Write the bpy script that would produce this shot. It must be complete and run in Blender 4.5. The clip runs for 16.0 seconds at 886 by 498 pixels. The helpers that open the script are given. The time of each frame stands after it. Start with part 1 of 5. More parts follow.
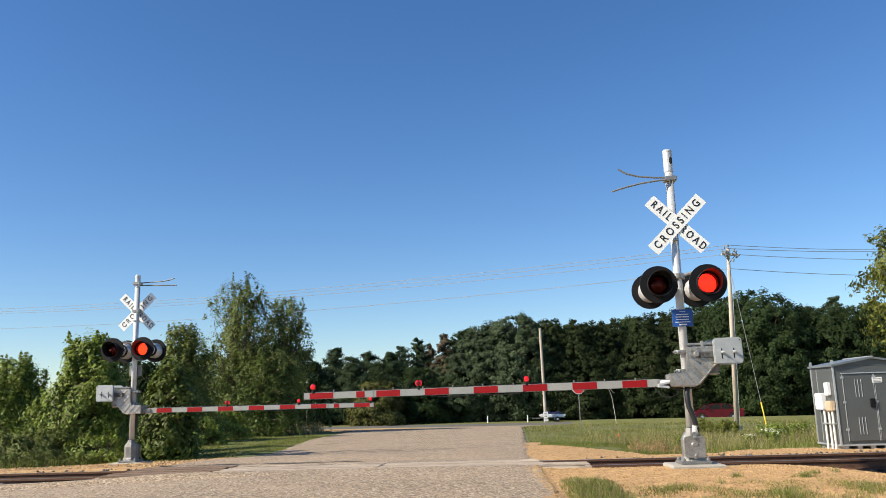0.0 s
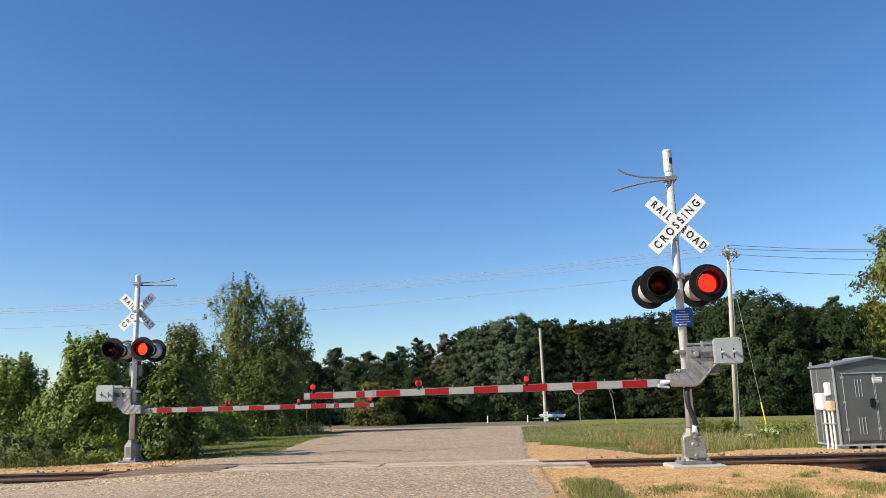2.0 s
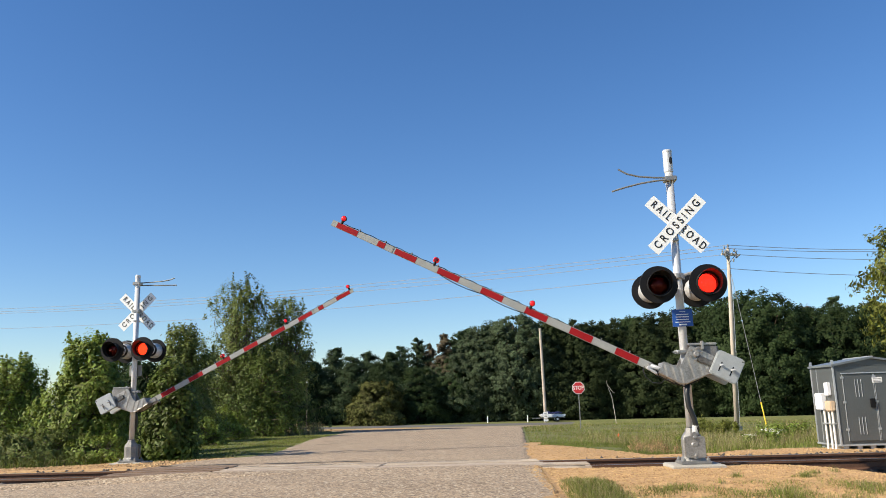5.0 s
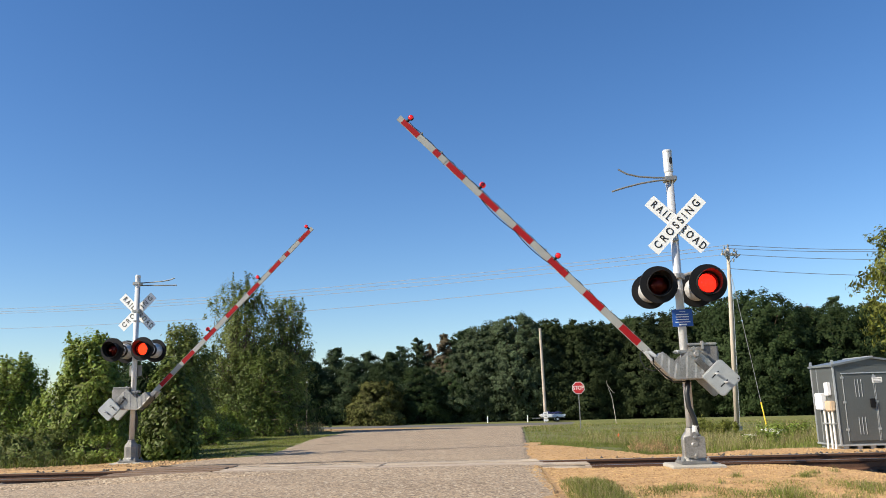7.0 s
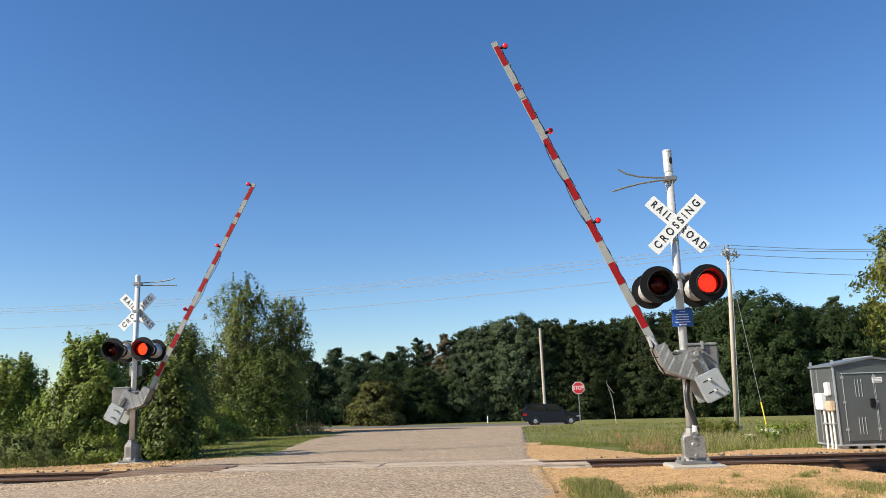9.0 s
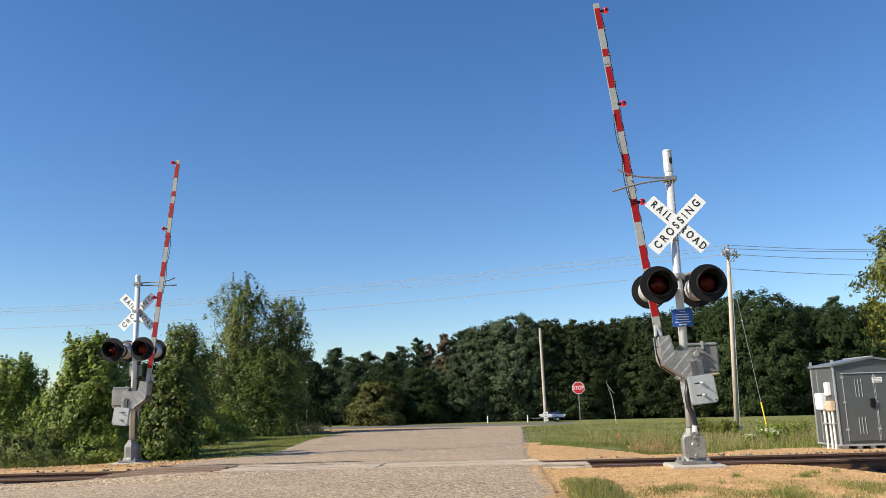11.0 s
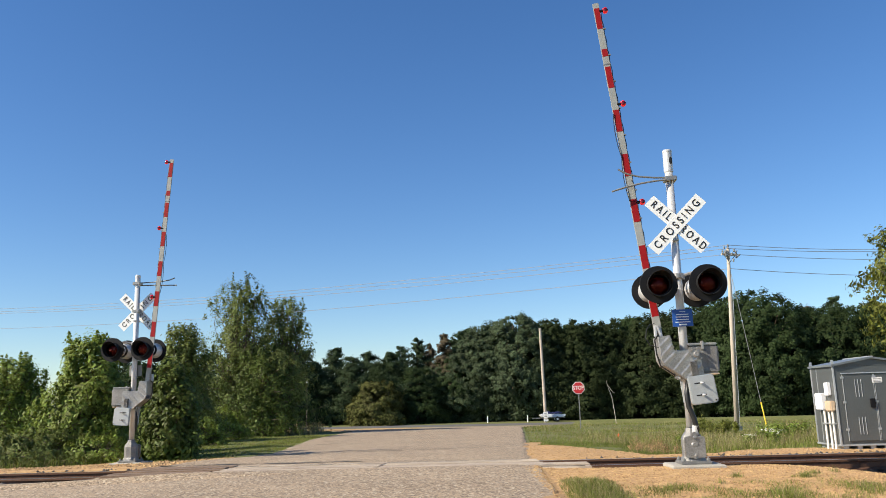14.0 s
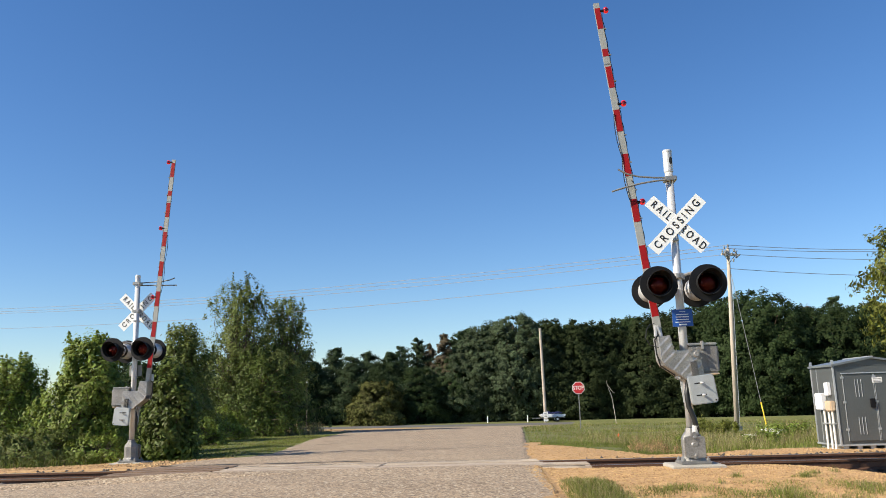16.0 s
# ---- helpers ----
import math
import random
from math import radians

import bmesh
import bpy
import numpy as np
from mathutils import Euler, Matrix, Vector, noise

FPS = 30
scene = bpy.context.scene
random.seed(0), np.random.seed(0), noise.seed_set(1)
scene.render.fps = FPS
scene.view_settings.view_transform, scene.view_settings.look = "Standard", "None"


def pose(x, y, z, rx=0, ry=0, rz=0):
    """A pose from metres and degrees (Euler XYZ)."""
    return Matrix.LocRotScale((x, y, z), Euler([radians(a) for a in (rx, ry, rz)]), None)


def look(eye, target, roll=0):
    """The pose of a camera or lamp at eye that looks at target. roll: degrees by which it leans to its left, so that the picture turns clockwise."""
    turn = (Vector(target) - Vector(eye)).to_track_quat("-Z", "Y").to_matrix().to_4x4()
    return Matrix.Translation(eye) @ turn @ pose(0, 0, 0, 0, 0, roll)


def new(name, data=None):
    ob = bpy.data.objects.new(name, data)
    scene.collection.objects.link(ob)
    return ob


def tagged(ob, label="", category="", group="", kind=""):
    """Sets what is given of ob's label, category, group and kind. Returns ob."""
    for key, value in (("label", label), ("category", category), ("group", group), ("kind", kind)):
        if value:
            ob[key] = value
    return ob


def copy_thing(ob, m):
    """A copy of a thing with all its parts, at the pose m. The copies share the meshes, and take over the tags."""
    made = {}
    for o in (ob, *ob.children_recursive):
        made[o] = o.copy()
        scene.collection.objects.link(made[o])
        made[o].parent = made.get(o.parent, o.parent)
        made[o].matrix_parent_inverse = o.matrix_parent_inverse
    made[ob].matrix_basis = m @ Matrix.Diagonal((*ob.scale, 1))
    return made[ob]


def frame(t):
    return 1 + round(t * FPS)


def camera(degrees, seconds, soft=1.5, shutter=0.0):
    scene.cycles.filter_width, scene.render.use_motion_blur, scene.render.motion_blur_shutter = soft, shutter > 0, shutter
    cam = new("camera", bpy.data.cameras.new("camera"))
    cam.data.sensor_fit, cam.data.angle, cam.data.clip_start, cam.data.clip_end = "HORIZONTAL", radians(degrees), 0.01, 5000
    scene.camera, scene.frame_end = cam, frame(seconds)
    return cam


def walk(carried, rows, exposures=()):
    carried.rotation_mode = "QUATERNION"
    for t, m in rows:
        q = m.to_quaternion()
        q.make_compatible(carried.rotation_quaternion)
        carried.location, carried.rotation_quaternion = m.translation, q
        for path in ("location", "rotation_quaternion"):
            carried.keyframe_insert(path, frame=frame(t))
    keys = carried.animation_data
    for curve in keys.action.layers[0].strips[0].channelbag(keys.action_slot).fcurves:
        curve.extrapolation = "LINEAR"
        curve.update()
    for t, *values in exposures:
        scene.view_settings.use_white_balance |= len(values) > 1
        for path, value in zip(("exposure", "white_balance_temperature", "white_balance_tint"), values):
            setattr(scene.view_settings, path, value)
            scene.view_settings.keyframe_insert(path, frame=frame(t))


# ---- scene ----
# A level crossing on a country road: still camera on a low stand beside the lane
EYE = (0.0, 0.0, 1.2)
TILT = math.degrees(math.atan(272 / 1430))
cam = camera(2 * math.degrees(math.atan(784 / 1430)), 16.0, soft=0.9)
HEAD = look(EYE, (0, math.cos(radians(TILT)), 1.2 + math.sin(radians(TILT))), -1.81)
walk(cam, [(0.0, HEAD), (16.0, HEAD)], exposures=[(0.0, 0.7), (16.0, 0.7)])

# ---- world and sun ----
SUN_DIR = Vector((6.46, 2.3, -4.88)).normalized()      # the way the light travels
world = bpy.data.worlds.new("sky")
scene.world = world
world.use_nodes = True
wn = world.node_tree.nodes
sky = wn.new("ShaderNodeTexSky")
sky.sky_type = "NISHITA"
sky.sun_disc = False
sky.sun_elevation = math.asin(-SUN_DIR.z)
sky.sun_rotation = math.atan2(-SUN_DIR.x, -SUN_DIR.y)
sky.altitude = 300
sky.air_density = 1.0
sky.dust_density = 0.3
sky.ozone_density = 3.5
wn["Background"].inputs["Strength"].default_value = 0.092
rich = wn.new("ShaderNodeHueSaturation")
rich.inputs["Saturation"].default_value = 1.21
rich.inputs["Hue"].default_value = 0.506
world.node_tree.links.new(sky.outputs[0], rich.inputs["Color"])
world.node_tree.links.new(rich.outputs[0], wn["Background"].inputs["Color"])
sun = new("sun", bpy.data.lights.new("sun", "SUN"))
sun.data.energy = 5.0
sun.data.angle = radians(0.53)
sun.data.color = (1.0, 0.905, 0.74)
sun.matrix_world = look((0, 0, 60), Vector((0, 0, 60)) + SUN_DIR)


# ---- materials ----
def mat(name, base, rough=0.6, metal=0.0, var=0.12, scale=6.0, bump=0.0, bscale=60.0, dark=None, emit=0.0, spec=0.5,
        island=0.0, rand=0.0, translucent=0.0, streak=None):
    """A principled surface whose colour varies at two scales, with fine relief."""
    m = bpy.data.materials.new(name)
    m.use_nodes = True
    nt = m.node_tree
    N, L = nt.nodes, nt.links
    b = N["Principled BSDF"]
    b.inputs["Roughness"].default_value = rough
    b.inputs["Metallic"].default_value = metal
    b.inputs["Specular IOR Level"].default_value = spec
    co = N.new("ShaderNodeTexCoord")
    n1 = N.new("ShaderNodeTexNoise")
    n1.inputs["Scale"].default_value = scale
    n1.inputs["Detail"].default_value = 6
    n2 = N.new("ShaderNodeTexNoise")
    n2.inputs["Scale"].default_value = scale * 14
    n2.inputs["Detail"].default_value = 3
    src = co.outputs["Object"]
    if streak:
        mp = N.new("ShaderNodeMapping")
        mp.inputs["Scale"].default_value = streak
        L.new(src, mp.inputs[0])
        src = mp.outputs[0]
    L.new(src, n1.inputs["Vector"])
    L.new(src, n2.inputs["Vector"])
    add = N.new("ShaderNodeMath")
    add.operation = "ADD"
    L.new(n1.outputs["Fac"], add.inputs[0])
    L.new(n2.outputs["Fac"], add.inputs[1])
    ramp = N.new("ShaderNodeMapRange")
    ramp.inputs["From Min"].default_value = 0.7
    ramp.inputs["From Max"].default_value = 1.3
    L.new(add.outputs[0], ramp.inputs["Value"])
    mix = N.new("ShaderNodeMix")
    mix.data_type = "RGBA"
    lo = dark if dark else tuple(c * (1 - var) for c in base)
    hi = base if dark else tuple(min(1, c * (1 + var)) for c in base)
    mix.inputs["A"].default_value = (*lo, 1)
    mix.inputs["B"].default_value = (*hi, 1)
    L.new(ramp.outputs[0], mix.inputs["Factor"])
    col = mix.outputs["Result"]
    if island or rand:
        hs = N.new("ShaderNodeHueSaturation")
        if island:
            r = N.new("ShaderNodeNewGeometry").outputs["Random Per Island"]
        else:
            r = N.new("ShaderNodeObjectInfo").outputs["Random"]
        mr = N.new("ShaderNodeMapRange")
        k = island or rand
        mr.inputs["To Min"].default_value = 1 - k
        mr.inputs["To Max"].default_value = 1 + k
        L.new(r, mr.inputs["Value"])
        L.new(mr.outputs[0], hs.inputs["Value"])
        mh = N.new("ShaderNodeMapRange")
        mh.inputs["To Min"].default_value = 0.5 - 0.03 * k
        mh.inputs["To Max"].default_value = 0.5 + 0.03 * k
        L.new(r, mh.inputs["Value"])
        L.new(mh.outputs[0], hs.inputs["Hue"])
        L.new(col, hs.inputs["Color"])
        col = hs.outputs["Color"]
        if island and rand:
            h2 = N.new("ShaderNodeHueSaturation")
            m2 = N.new("ShaderNodeMapRange")
            m2.inputs["To Min"].default_value = 1 - rand
            m2.inputs["To Max"].default_value = 1 + rand
            L.new(N.new("ShaderNodeObjectInfo").outputs["Random"], m2.inputs["Value"])
            L.new(m2.outputs[0], h2.inputs["Value"])
            L.new(col, h2.inputs["Color"])
            col = h2.outputs["Color"]
    L.new(col, b.inputs["Base Color"])
    if bump:
        nb = N.new("ShaderNodeTexNoise")
        nb.inputs["Scale"].default_value = bscale
        nb.inputs["Detail"].default_value = 4
        L.new(src, nb.inputs["Vector"])
        bp = N.new("ShaderNodeBump")
        bp.inputs["Strength"].default_value = bump
        bp.inputs["Distance"].default_value = 0.02
        L.new(nb.outputs["Fac"], bp.inputs["Height"])
        L.new(bp.outputs[0], b.inputs["Normal"])
    if emit:
        b.inputs["Emission Color"].default_value = (*base, 1)
        b.inputs["Emission Strength"].default_value = emit
    if translucent:
        tr = N.new("ShaderNodeBsdfTranslucent")
        L.new(col, tr.inputs["Color"])
        ms = N.new("ShaderNodeMixShader")
        ms.inputs[0].default_value = translucent
        L.new(b.outputs[0], ms.inputs[1])
        L.new(tr.outputs[0], ms.inputs[2])
        L.new(ms.outputs[0], N["Material Output"].inputs["Surface"])
    return m


def tinted_glass(name, colour, gloss=0.12):
    m = bpy.data.materials.new(name)
    m.use_nodes = True
    N, L = m.node_tree.nodes, m.node_tree.links
    N.remove(N["Principled BSDF"])
    t = N.new("ShaderNodeBsdfTransparent")
    t.inputs[0].default_value = (*colour, 1)
    g = N.new("ShaderNodeBsdfGlossy")
    g.inputs["Roughness"].default_value = 0.08
    g.inputs["Color"].default_value = (0.8, 0.25, 0.2, 1)
    ms = N.new("ShaderNodeMixShader")
    ms.inputs[0].default_value = gloss
    L.new(t.outputs[0], ms.inputs[1])
    L.new(g.outputs[0], ms.inputs[2])
    L.new(ms.outputs[0], N["Material Output"].inputs["Surface"])
    return m


M = {
    "alu": mat("brushed_aluminium", (0.57, 0.57, 0.57), 0.45, 0.3, 0.14, 3, 0.05, 40),
    "cast": mat("cast_aluminium", (0.36, 0.34, 0.315), 0.4, 0.65, 0.35, 3, 0.1, 50),
    "castdark": mat("dull_cast_metal", (0.23, 0.222, 0.21), 0.55, 0.45, 0.3, 5, 0.3, 90),
    "galv": mat("galvanised_plate", (0.42, 0.44, 0.44), 0.5, 0.35, 0.12, 7, 0.03, 50),
    "white": mat("white_reflective_sheet", (0.82, 0.82, 0.8), 0.45, 0, 0.04, 5),
    "letter": mat("black_lettering", (0.015, 0.015, 0.016), 0.5, 0, 0.2, 8),
    "armwhite": mat("weathered_white_sheeting", (0.31, 0.315, 0.295), 0.5, 0, 0.14, 4),
    "armred": mat("red_reflective_sheeting", (0.29, 0.006, 0.009), 0.6, 0, 0.12, 4, spec=0.25),
    "black": mat("matt_black_paint", (0.007, 0.007, 0.008), 0.6, 0, 0.3, 6, spec=0.25),
    "blacksoft": mat("faded_black_paint", (0.014, 0.0145, 0.0155), 0.55, 0, 0.3, 6, spec=0.3),
    "rubber": mat("black_rubber", (0.012, 0.012, 0.012), 0.45, 0, 0.2, 12),
    "blue": mat("blue_sign_sheet", (0.012, 0.075, 0.32), 0.45, 0, 0.08, 6),
    "lens_dark": mat("unlit_red_reflector", (0.05, 0.002, 0.003), 0.8, 0, 0.3, 10),
    "lens_lit": mat("lit_red_reflector", (1.0, 0.05, 0.03), 0.4, 0, 0.05, 10, emit=2.0),
    "lens_amber": mat("lit_orange_red_reflector", (1.0, 0.1, 0.035), 0.4, 0, 0.05, 10, emit=2.0),
    "lens_glass": tinted_glass("red_lens_glass", (0.95, 0.32, 0.25), 0.05),
    "armlamp": mat("red_lamp_lens", (0.6, 0.012, 0.016), 0.2, 0, 0.1, 10, emit=0.45),
    "armlamp_off": mat("unlit_red_lamp_lens", (0.13, 0.005, 0.012), 0.15, 0, 0.1, 10),
    "concrete": mat("concrete", (0.36, 0.33, 0.28), 0.85, 0, 0.18, 4, 0.4, 60),
    "asphalt": None, "grass": None,
    "gravel": mat("tan_gravel", (0.56, 0.345, 0.15), 0.9, 0, 0.0, 10, 1.0, 30, dark=(0.28, 0.17, 0.077)),
    "stone": mat("tan_stones", (0.4, 0.25, 0.115), 0.9, 0, 0.25, 5, island=0.3),
    "ballast": mat("dark_ballast", (0.085, 0.075, 0.068), 0.9, 0, 0.0, 9, 1.0, 40, dark=(0.03, 0.027, 0.025)),
    "bstone": mat("ballast_stones", (0.1, 0.088, 0.078), 0.85, 0, 0.2, 5, island=0.4),
    "rail": mat("rusty_rail_steel", (0.12, 0.06, 0.035), 0.7, 0.3, 0.3, 5, 0.2, 60),
    "railtop": mat("worn_rail_head", (0.4, 0.37, 0.34), 0.3, 0.9, 0.1, 5),
    "tie": mat("creosoted_wood", (0.06, 0.045, 0.035), 0.85, 0, 0.3, 6, 0.4, 40),
    "panel": mat("weathered_crossing_timber", (0.56, 0.46, 0.35), 0.85, 0, 0.0, 2.2, 0.5, 40, dark=(0.3, 0.235, 0.175), rand=0.12, streak=(0.35, 4, 4)),
    "oldplank": mat("dirt_stained_timber", (0.27, 0.185, 0.125), 0.9, 0, 0.0, 3, 0.5, 40, dark=(0.14, 0.09, 0.06), streak=(0.35, 4, 4)),
    "cab": mat("grey_steel_cabinet", (0.112, 0.12, 0.12), 0.36, 0.35, 0.12, 2),
    "cabroof": mat("grey_steel_roof", (0.2, 0.22, 0.23), 0.4, 0.4, 0.1, 2),
    "cabtrim": mat("bright_steel_trim", (0.47, 0.49, 0.5), 0.4, 0.5, 0.1, 4),
    "pvc": mat("white_conduit", (0.72, 0.7, 0.65), 0.5, 0, 0.08, 6),
    "tan": mat("tan_plastic_box", (0.5, 0.38, 0.26), 0.6, 0, 0.1, 6),
    "wood": mat("grey_weathered_pole_wood", (0.42, 0.36, 0.29), 0.85, 0, 0.25, 4, 0.4, 40, streak=(6, 6, 0.5)),
    "wire": mat("grey_wire", (0.4, 0.41, 0.44), 0.4, 0.6, 0.1, 6),
    "yellow": mat("yellow_guard", (0.75, 0.52, 0.03), 0.5, 0, 0.1, 6),
    "orange": mat("orange_plastic", (0.75, 0.13, 0.02), 0.5, 0, 0.1, 6),
    "stopred": mat("red_sign_sheet", (0.5, 0.02, 0.025), 0.45, 0, 0.06, 6),
    "steel": mat("grey_sign_post", (0.25, 0.25, 0.24), 0.55, 0.4, 0.15, 6),
    "bark": mat("grey_brown_bark", (0.12, 0.09, 0.065), 0.9, 0, 0.35, 5, 0.6, 30),
    "deadwood": mat("bleached_dead_wood", (0.42, 0.38, 0.32), 0.85, 0, 0.2, 8),
    "carred": mat("red_car_paint", (0.115, 0.004, 0.012), 0.22, 0.1, 0.04, 2),
    "carnavy": mat("dark_navy_car_paint", (0.008, 0.01, 0.022), 0.2, 0.1, 0.1, 2),
    "carglass": mat("dark_car_glass", (0.012, 0.014, 0.016), 0.06, 0, 0.1, 2),
    "chrome": mat("bright_wheel_rim", (0.6, 0.61, 0.62), 0.3, 0.8, 0.1, 8),
    "taillight": mat("red_tail_lens", (0.4, 0.01, 0.012), 0.2, 0, 0.1, 8),
    "boatwhite": mat("white_gelcoat", (0.75, 0.76, 0.78), 0.3, 0, 0.05, 3),
    "boatblue": mat("dark_blue_gelcoat", (0.03, 0.035, 0.12), 0.3, 0, 0.1, 3),
}


def asphalt(name, base, dark):
    m = mat(name, base, 0.9, 0, 0.22, 0.5, 0.22, 120)
    N, L = m.node_tree.nodes, m.node_tree.links
    b = N["Principled BSDF"]
    old = b.inputs["Base Color"].links[0].from_socket
    co = N.new("ShaderNodeTexCoord")
    v = N.new("ShaderNodeTexVoronoi")               # stone chips
    v.inputs["Scale"].default_value = 38
    L.new(co.outputs["Object"], v.inputs["Vector"])
    mx = N.new("ShaderNodeMix")
    mx.data_type, mx.blend_type = "RGBA", "MULTIPLY"
    rp = N.new("ShaderNodeValToRGB")
    rp.color_ramp.elements[0].color = (0.25, 0.24, 0.23, 1)
    rp.color_ramp.elements[1].color = (1.95, 1.86, 1.7, 1)
    L.new(v.outputs["Color"], rp.inputs[0])
    mx.inputs["Factor"].default_value = 1.0
    L.new(old, mx.inputs["A"])
    L.new(rp.outputs[0], mx.inputs["B"])
    pale = N.new("ShaderNodeTexVoronoi")            # scattered pale chips
    pale.inputs["Scale"].default_value = 34
    L.new(co.outputs["Object"], pale.inputs["Vector"])
    sep = N.new("ShaderNodeSeparateColor")
    L.new(pale.outputs["Color"], sep.inputs[0])
    few = N.new("ShaderNodeMath")
    few.operation = "GREATER_THAN"
    few.inputs[1].default_value = 0.9
    L.new(sep.outputs[0], few.inputs[0])
    m3 = N.new("ShaderNodeMix")
    m3.data_type = "RGBA"
    m3.inputs["B"].default_value = (0.5, 0.42, 0.31, 1)
    L.new(few.outputs[0], m3.inputs["Factor"])
    L.new(mx.outputs["Result"], m3.inputs["A"])
    mx = m3
    cr = N.new("ShaderNodeTexVoronoi")              # shrinkage cracks
    cr.feature = "DISTANCE_TO_EDGE"
    cr.inputs["Scale"].default_value = 0.33
    nz = N.new("ShaderNodeTexNoise")
    nz.inputs["Scale"].default_value = 1.5
    nz.inputs["Detail"].default_value = 5
    vm = N.new("ShaderNodeVectorMath")
    vm.operation = "MULTIPLY_ADD"
    L.new(nz.outputs["Color"], vm.inputs[0])
    vm.inputs[1].default_value = (0.9, 0.9, 0)
    L.new(co.outputs["Object"], vm.inputs[2])
    L.new(co.outputs["Object"], nz.inputs["Vector"])
    L.new(vm.outputs[0], cr.inputs["Vector"])
    mr = N.new("ShaderNodeMapRange")
    mr.inputs["From Min"].default_value = 0.0
    mr.inputs["From Max"].default_value = 0.006
    mr.inputs["To Min"].default_value = 0.8
    L.new(cr.outputs["Distance"], mr.inputs["Value"])
    m2 = N.new("ShaderNodeMix")
    m2.data_type = "RGBA"
    m2.inputs["A"].default_value = (*dark, 1)
    L.new(mr.outputs[0], m2.inputs["Factor"])
    L.new(mx.outputs["Result"], m2.inputs["B"])
    L.new(m2.outputs["Result"], b.inputs["Base Color"])
    return m


M["asphalt"] = asphalt("worn_chip_seal_asphalt", (0.25, 0.193, 0.137), (0.07, 0.075, 0.055))
# one dark colour for sealed cracks and for the painted shade of asphalt lips
M["tar_shade"] = mat("crack_filler_and_shade", (0.045, 0.04, 0.034), 0.75, 0, 0.3, 5, 0.3, 40)
M["highway"] = mat("highway_asphalt", (0.11, 0.105, 0.1), 0.85, 0, 0.15, 1.0, 0.3, 60)
M["grass"] = mat("mown_grass_ground", (0.16, 0.155, 0.042), 0.95, 0, 0.0, 0.35, 0.8, 12, dark=(0.09, 0.105, 0.022))
M["blade"] = mat("grass_blades", (0.165, 0.19, 0.038), 0.7, 0, 0.25, 0.3, island=0.4, translucent=0.35, spec=0.2)
M["dryblade"] = mat("dry_grass_blades", (0.3, 0.25, 0.12), 0.8, 0, 0.25, 0.5, island=0.4, translucent=0.3, spec=0.2)
LEAF = {
    "vine": mat("bright_vine_leaves", (0.195, 0.245, 0.045), 0.55, 0, 0.3, 0.8, island=0.45, translucent=0.4, spec=0.3),
    # the vine leaves again, darker: shade is put into their base colour
    "vine_shaded": mat("shaded_vine_leaves", (0.11, 0.145, 0.031), 0.55, 0, 0.3, 0.8, island=0.45, translucent=0.4, spec=0.25),
    "elm": mat("grey_green_elm_leaves", (0.16, 0.188, 0.05), 0.6, 0, 0.25, 0.8, island=0.4, translucent=0.4, spec=0.3),
    "oak": mat("dark_green_leaves", (0.04, 0.062, 0.022), 0.7, 0, 0.35, 0.25, island=0.25, rand=0.18, translucent=0.4, spec=0.12),
    "maple": mat("mid_green_leaves", (0.039, 0.062, 0.022), 0.7, 0, 0.35, 0.3, island=0.25, rand=0.18, translucent=0.4, spec=0.12),
    "poplar": mat("pale_backed_leaves", (0.076, 0.105, 0.05), 0.65, 0, 0.35, 0.3, island=0.35, rand=0.15, translucent=0.35, spec=0.2),
    "cedar": mat("olive_green_fronds", (0.041, 0.056, 0.022), 0.75, 0, 0.35, 0.4, island=0.22, rand=0.18, translucent=0.4, spec=0.1),
    "pine": mat("pine_needles", (0.043, 0.066, 0.028), 0.7, 0, 0.3, 0.4, island=0.25, translucent=0.25, spec=0.15),
    "brown": mat("browning_needles", (0.11, 0.085, 0.05), 0.7, 0, 0.3, 0.4, island=0.4, translucent=0.15, spec=0.2),
    "gold": mat("yellow_green_leaves", (0.14, 0.15, 0.025), 0.6, 0, 0.3, 0.6, island=0.4, translucent=0.35, spec=0.3),
    "olive": mat("olive_leaves", (0.095, 0.098, 0.027), 0.65, 0, 0.3, 0.5, island=0.4, translucent=0.3, spec=0.15),
    "rust": mat("rusty_dry_stems", (0.38, 0.23, 0.13), 0.8, 0, 0.3, 0.8, island=0.4, translucent=0.3, spec=0.1),
    "white": mat("white_flower_heads", (0.6, 0.6, 0.5), 0.7, 0, 0.1, 3, island=0.2),
}


# ---- mesh helpers ----
def part(name, bm, material, parent=None, label="", at=None, smooth=False):
    me = bpy.data.meshes.new(name)
    bm.to_mesh(me)
    bm.free()
    me.materials.append(material)
    if smooth:
        me.shade_smooth()
    ob = new(name, me)
    ob.parent = parent
    if at is not None:
        ob.matrix_basis = at
    if label:
        ob["label"] = label
    return ob


def thing(name, m, label, category, group=""):
    return tagged(placed(new(name), m), label, category, group)


def placed(ob, m):
    ob.matrix_basis = m
    return ob


def add_box(bm, x0, x1, y0, y1, z0, z1, bevel=0.0, m=None):
    got = bmesh.ops.create_cube(bm, size=1.0)["verts"]
    for v in got:
        v.co = Vector(((x0 + x1) / 2 + v.co.x * (x1 - x0), (y0 + y1) / 2 + v.co.y * (y1 - y0), (z0 + z1) / 2 + v.co.z * (z1 - z0)))
    if bevel:
        es = list({e for v in got for e in v.link_edges})
        got = bmesh.ops.bevel(bm, geom=es, offset=bevel, segments=2, affect="EDGES")["verts"]
    if m is not None:
        bmesh.ops.transform(bm, matrix=m, verts=list(got))
    return bm


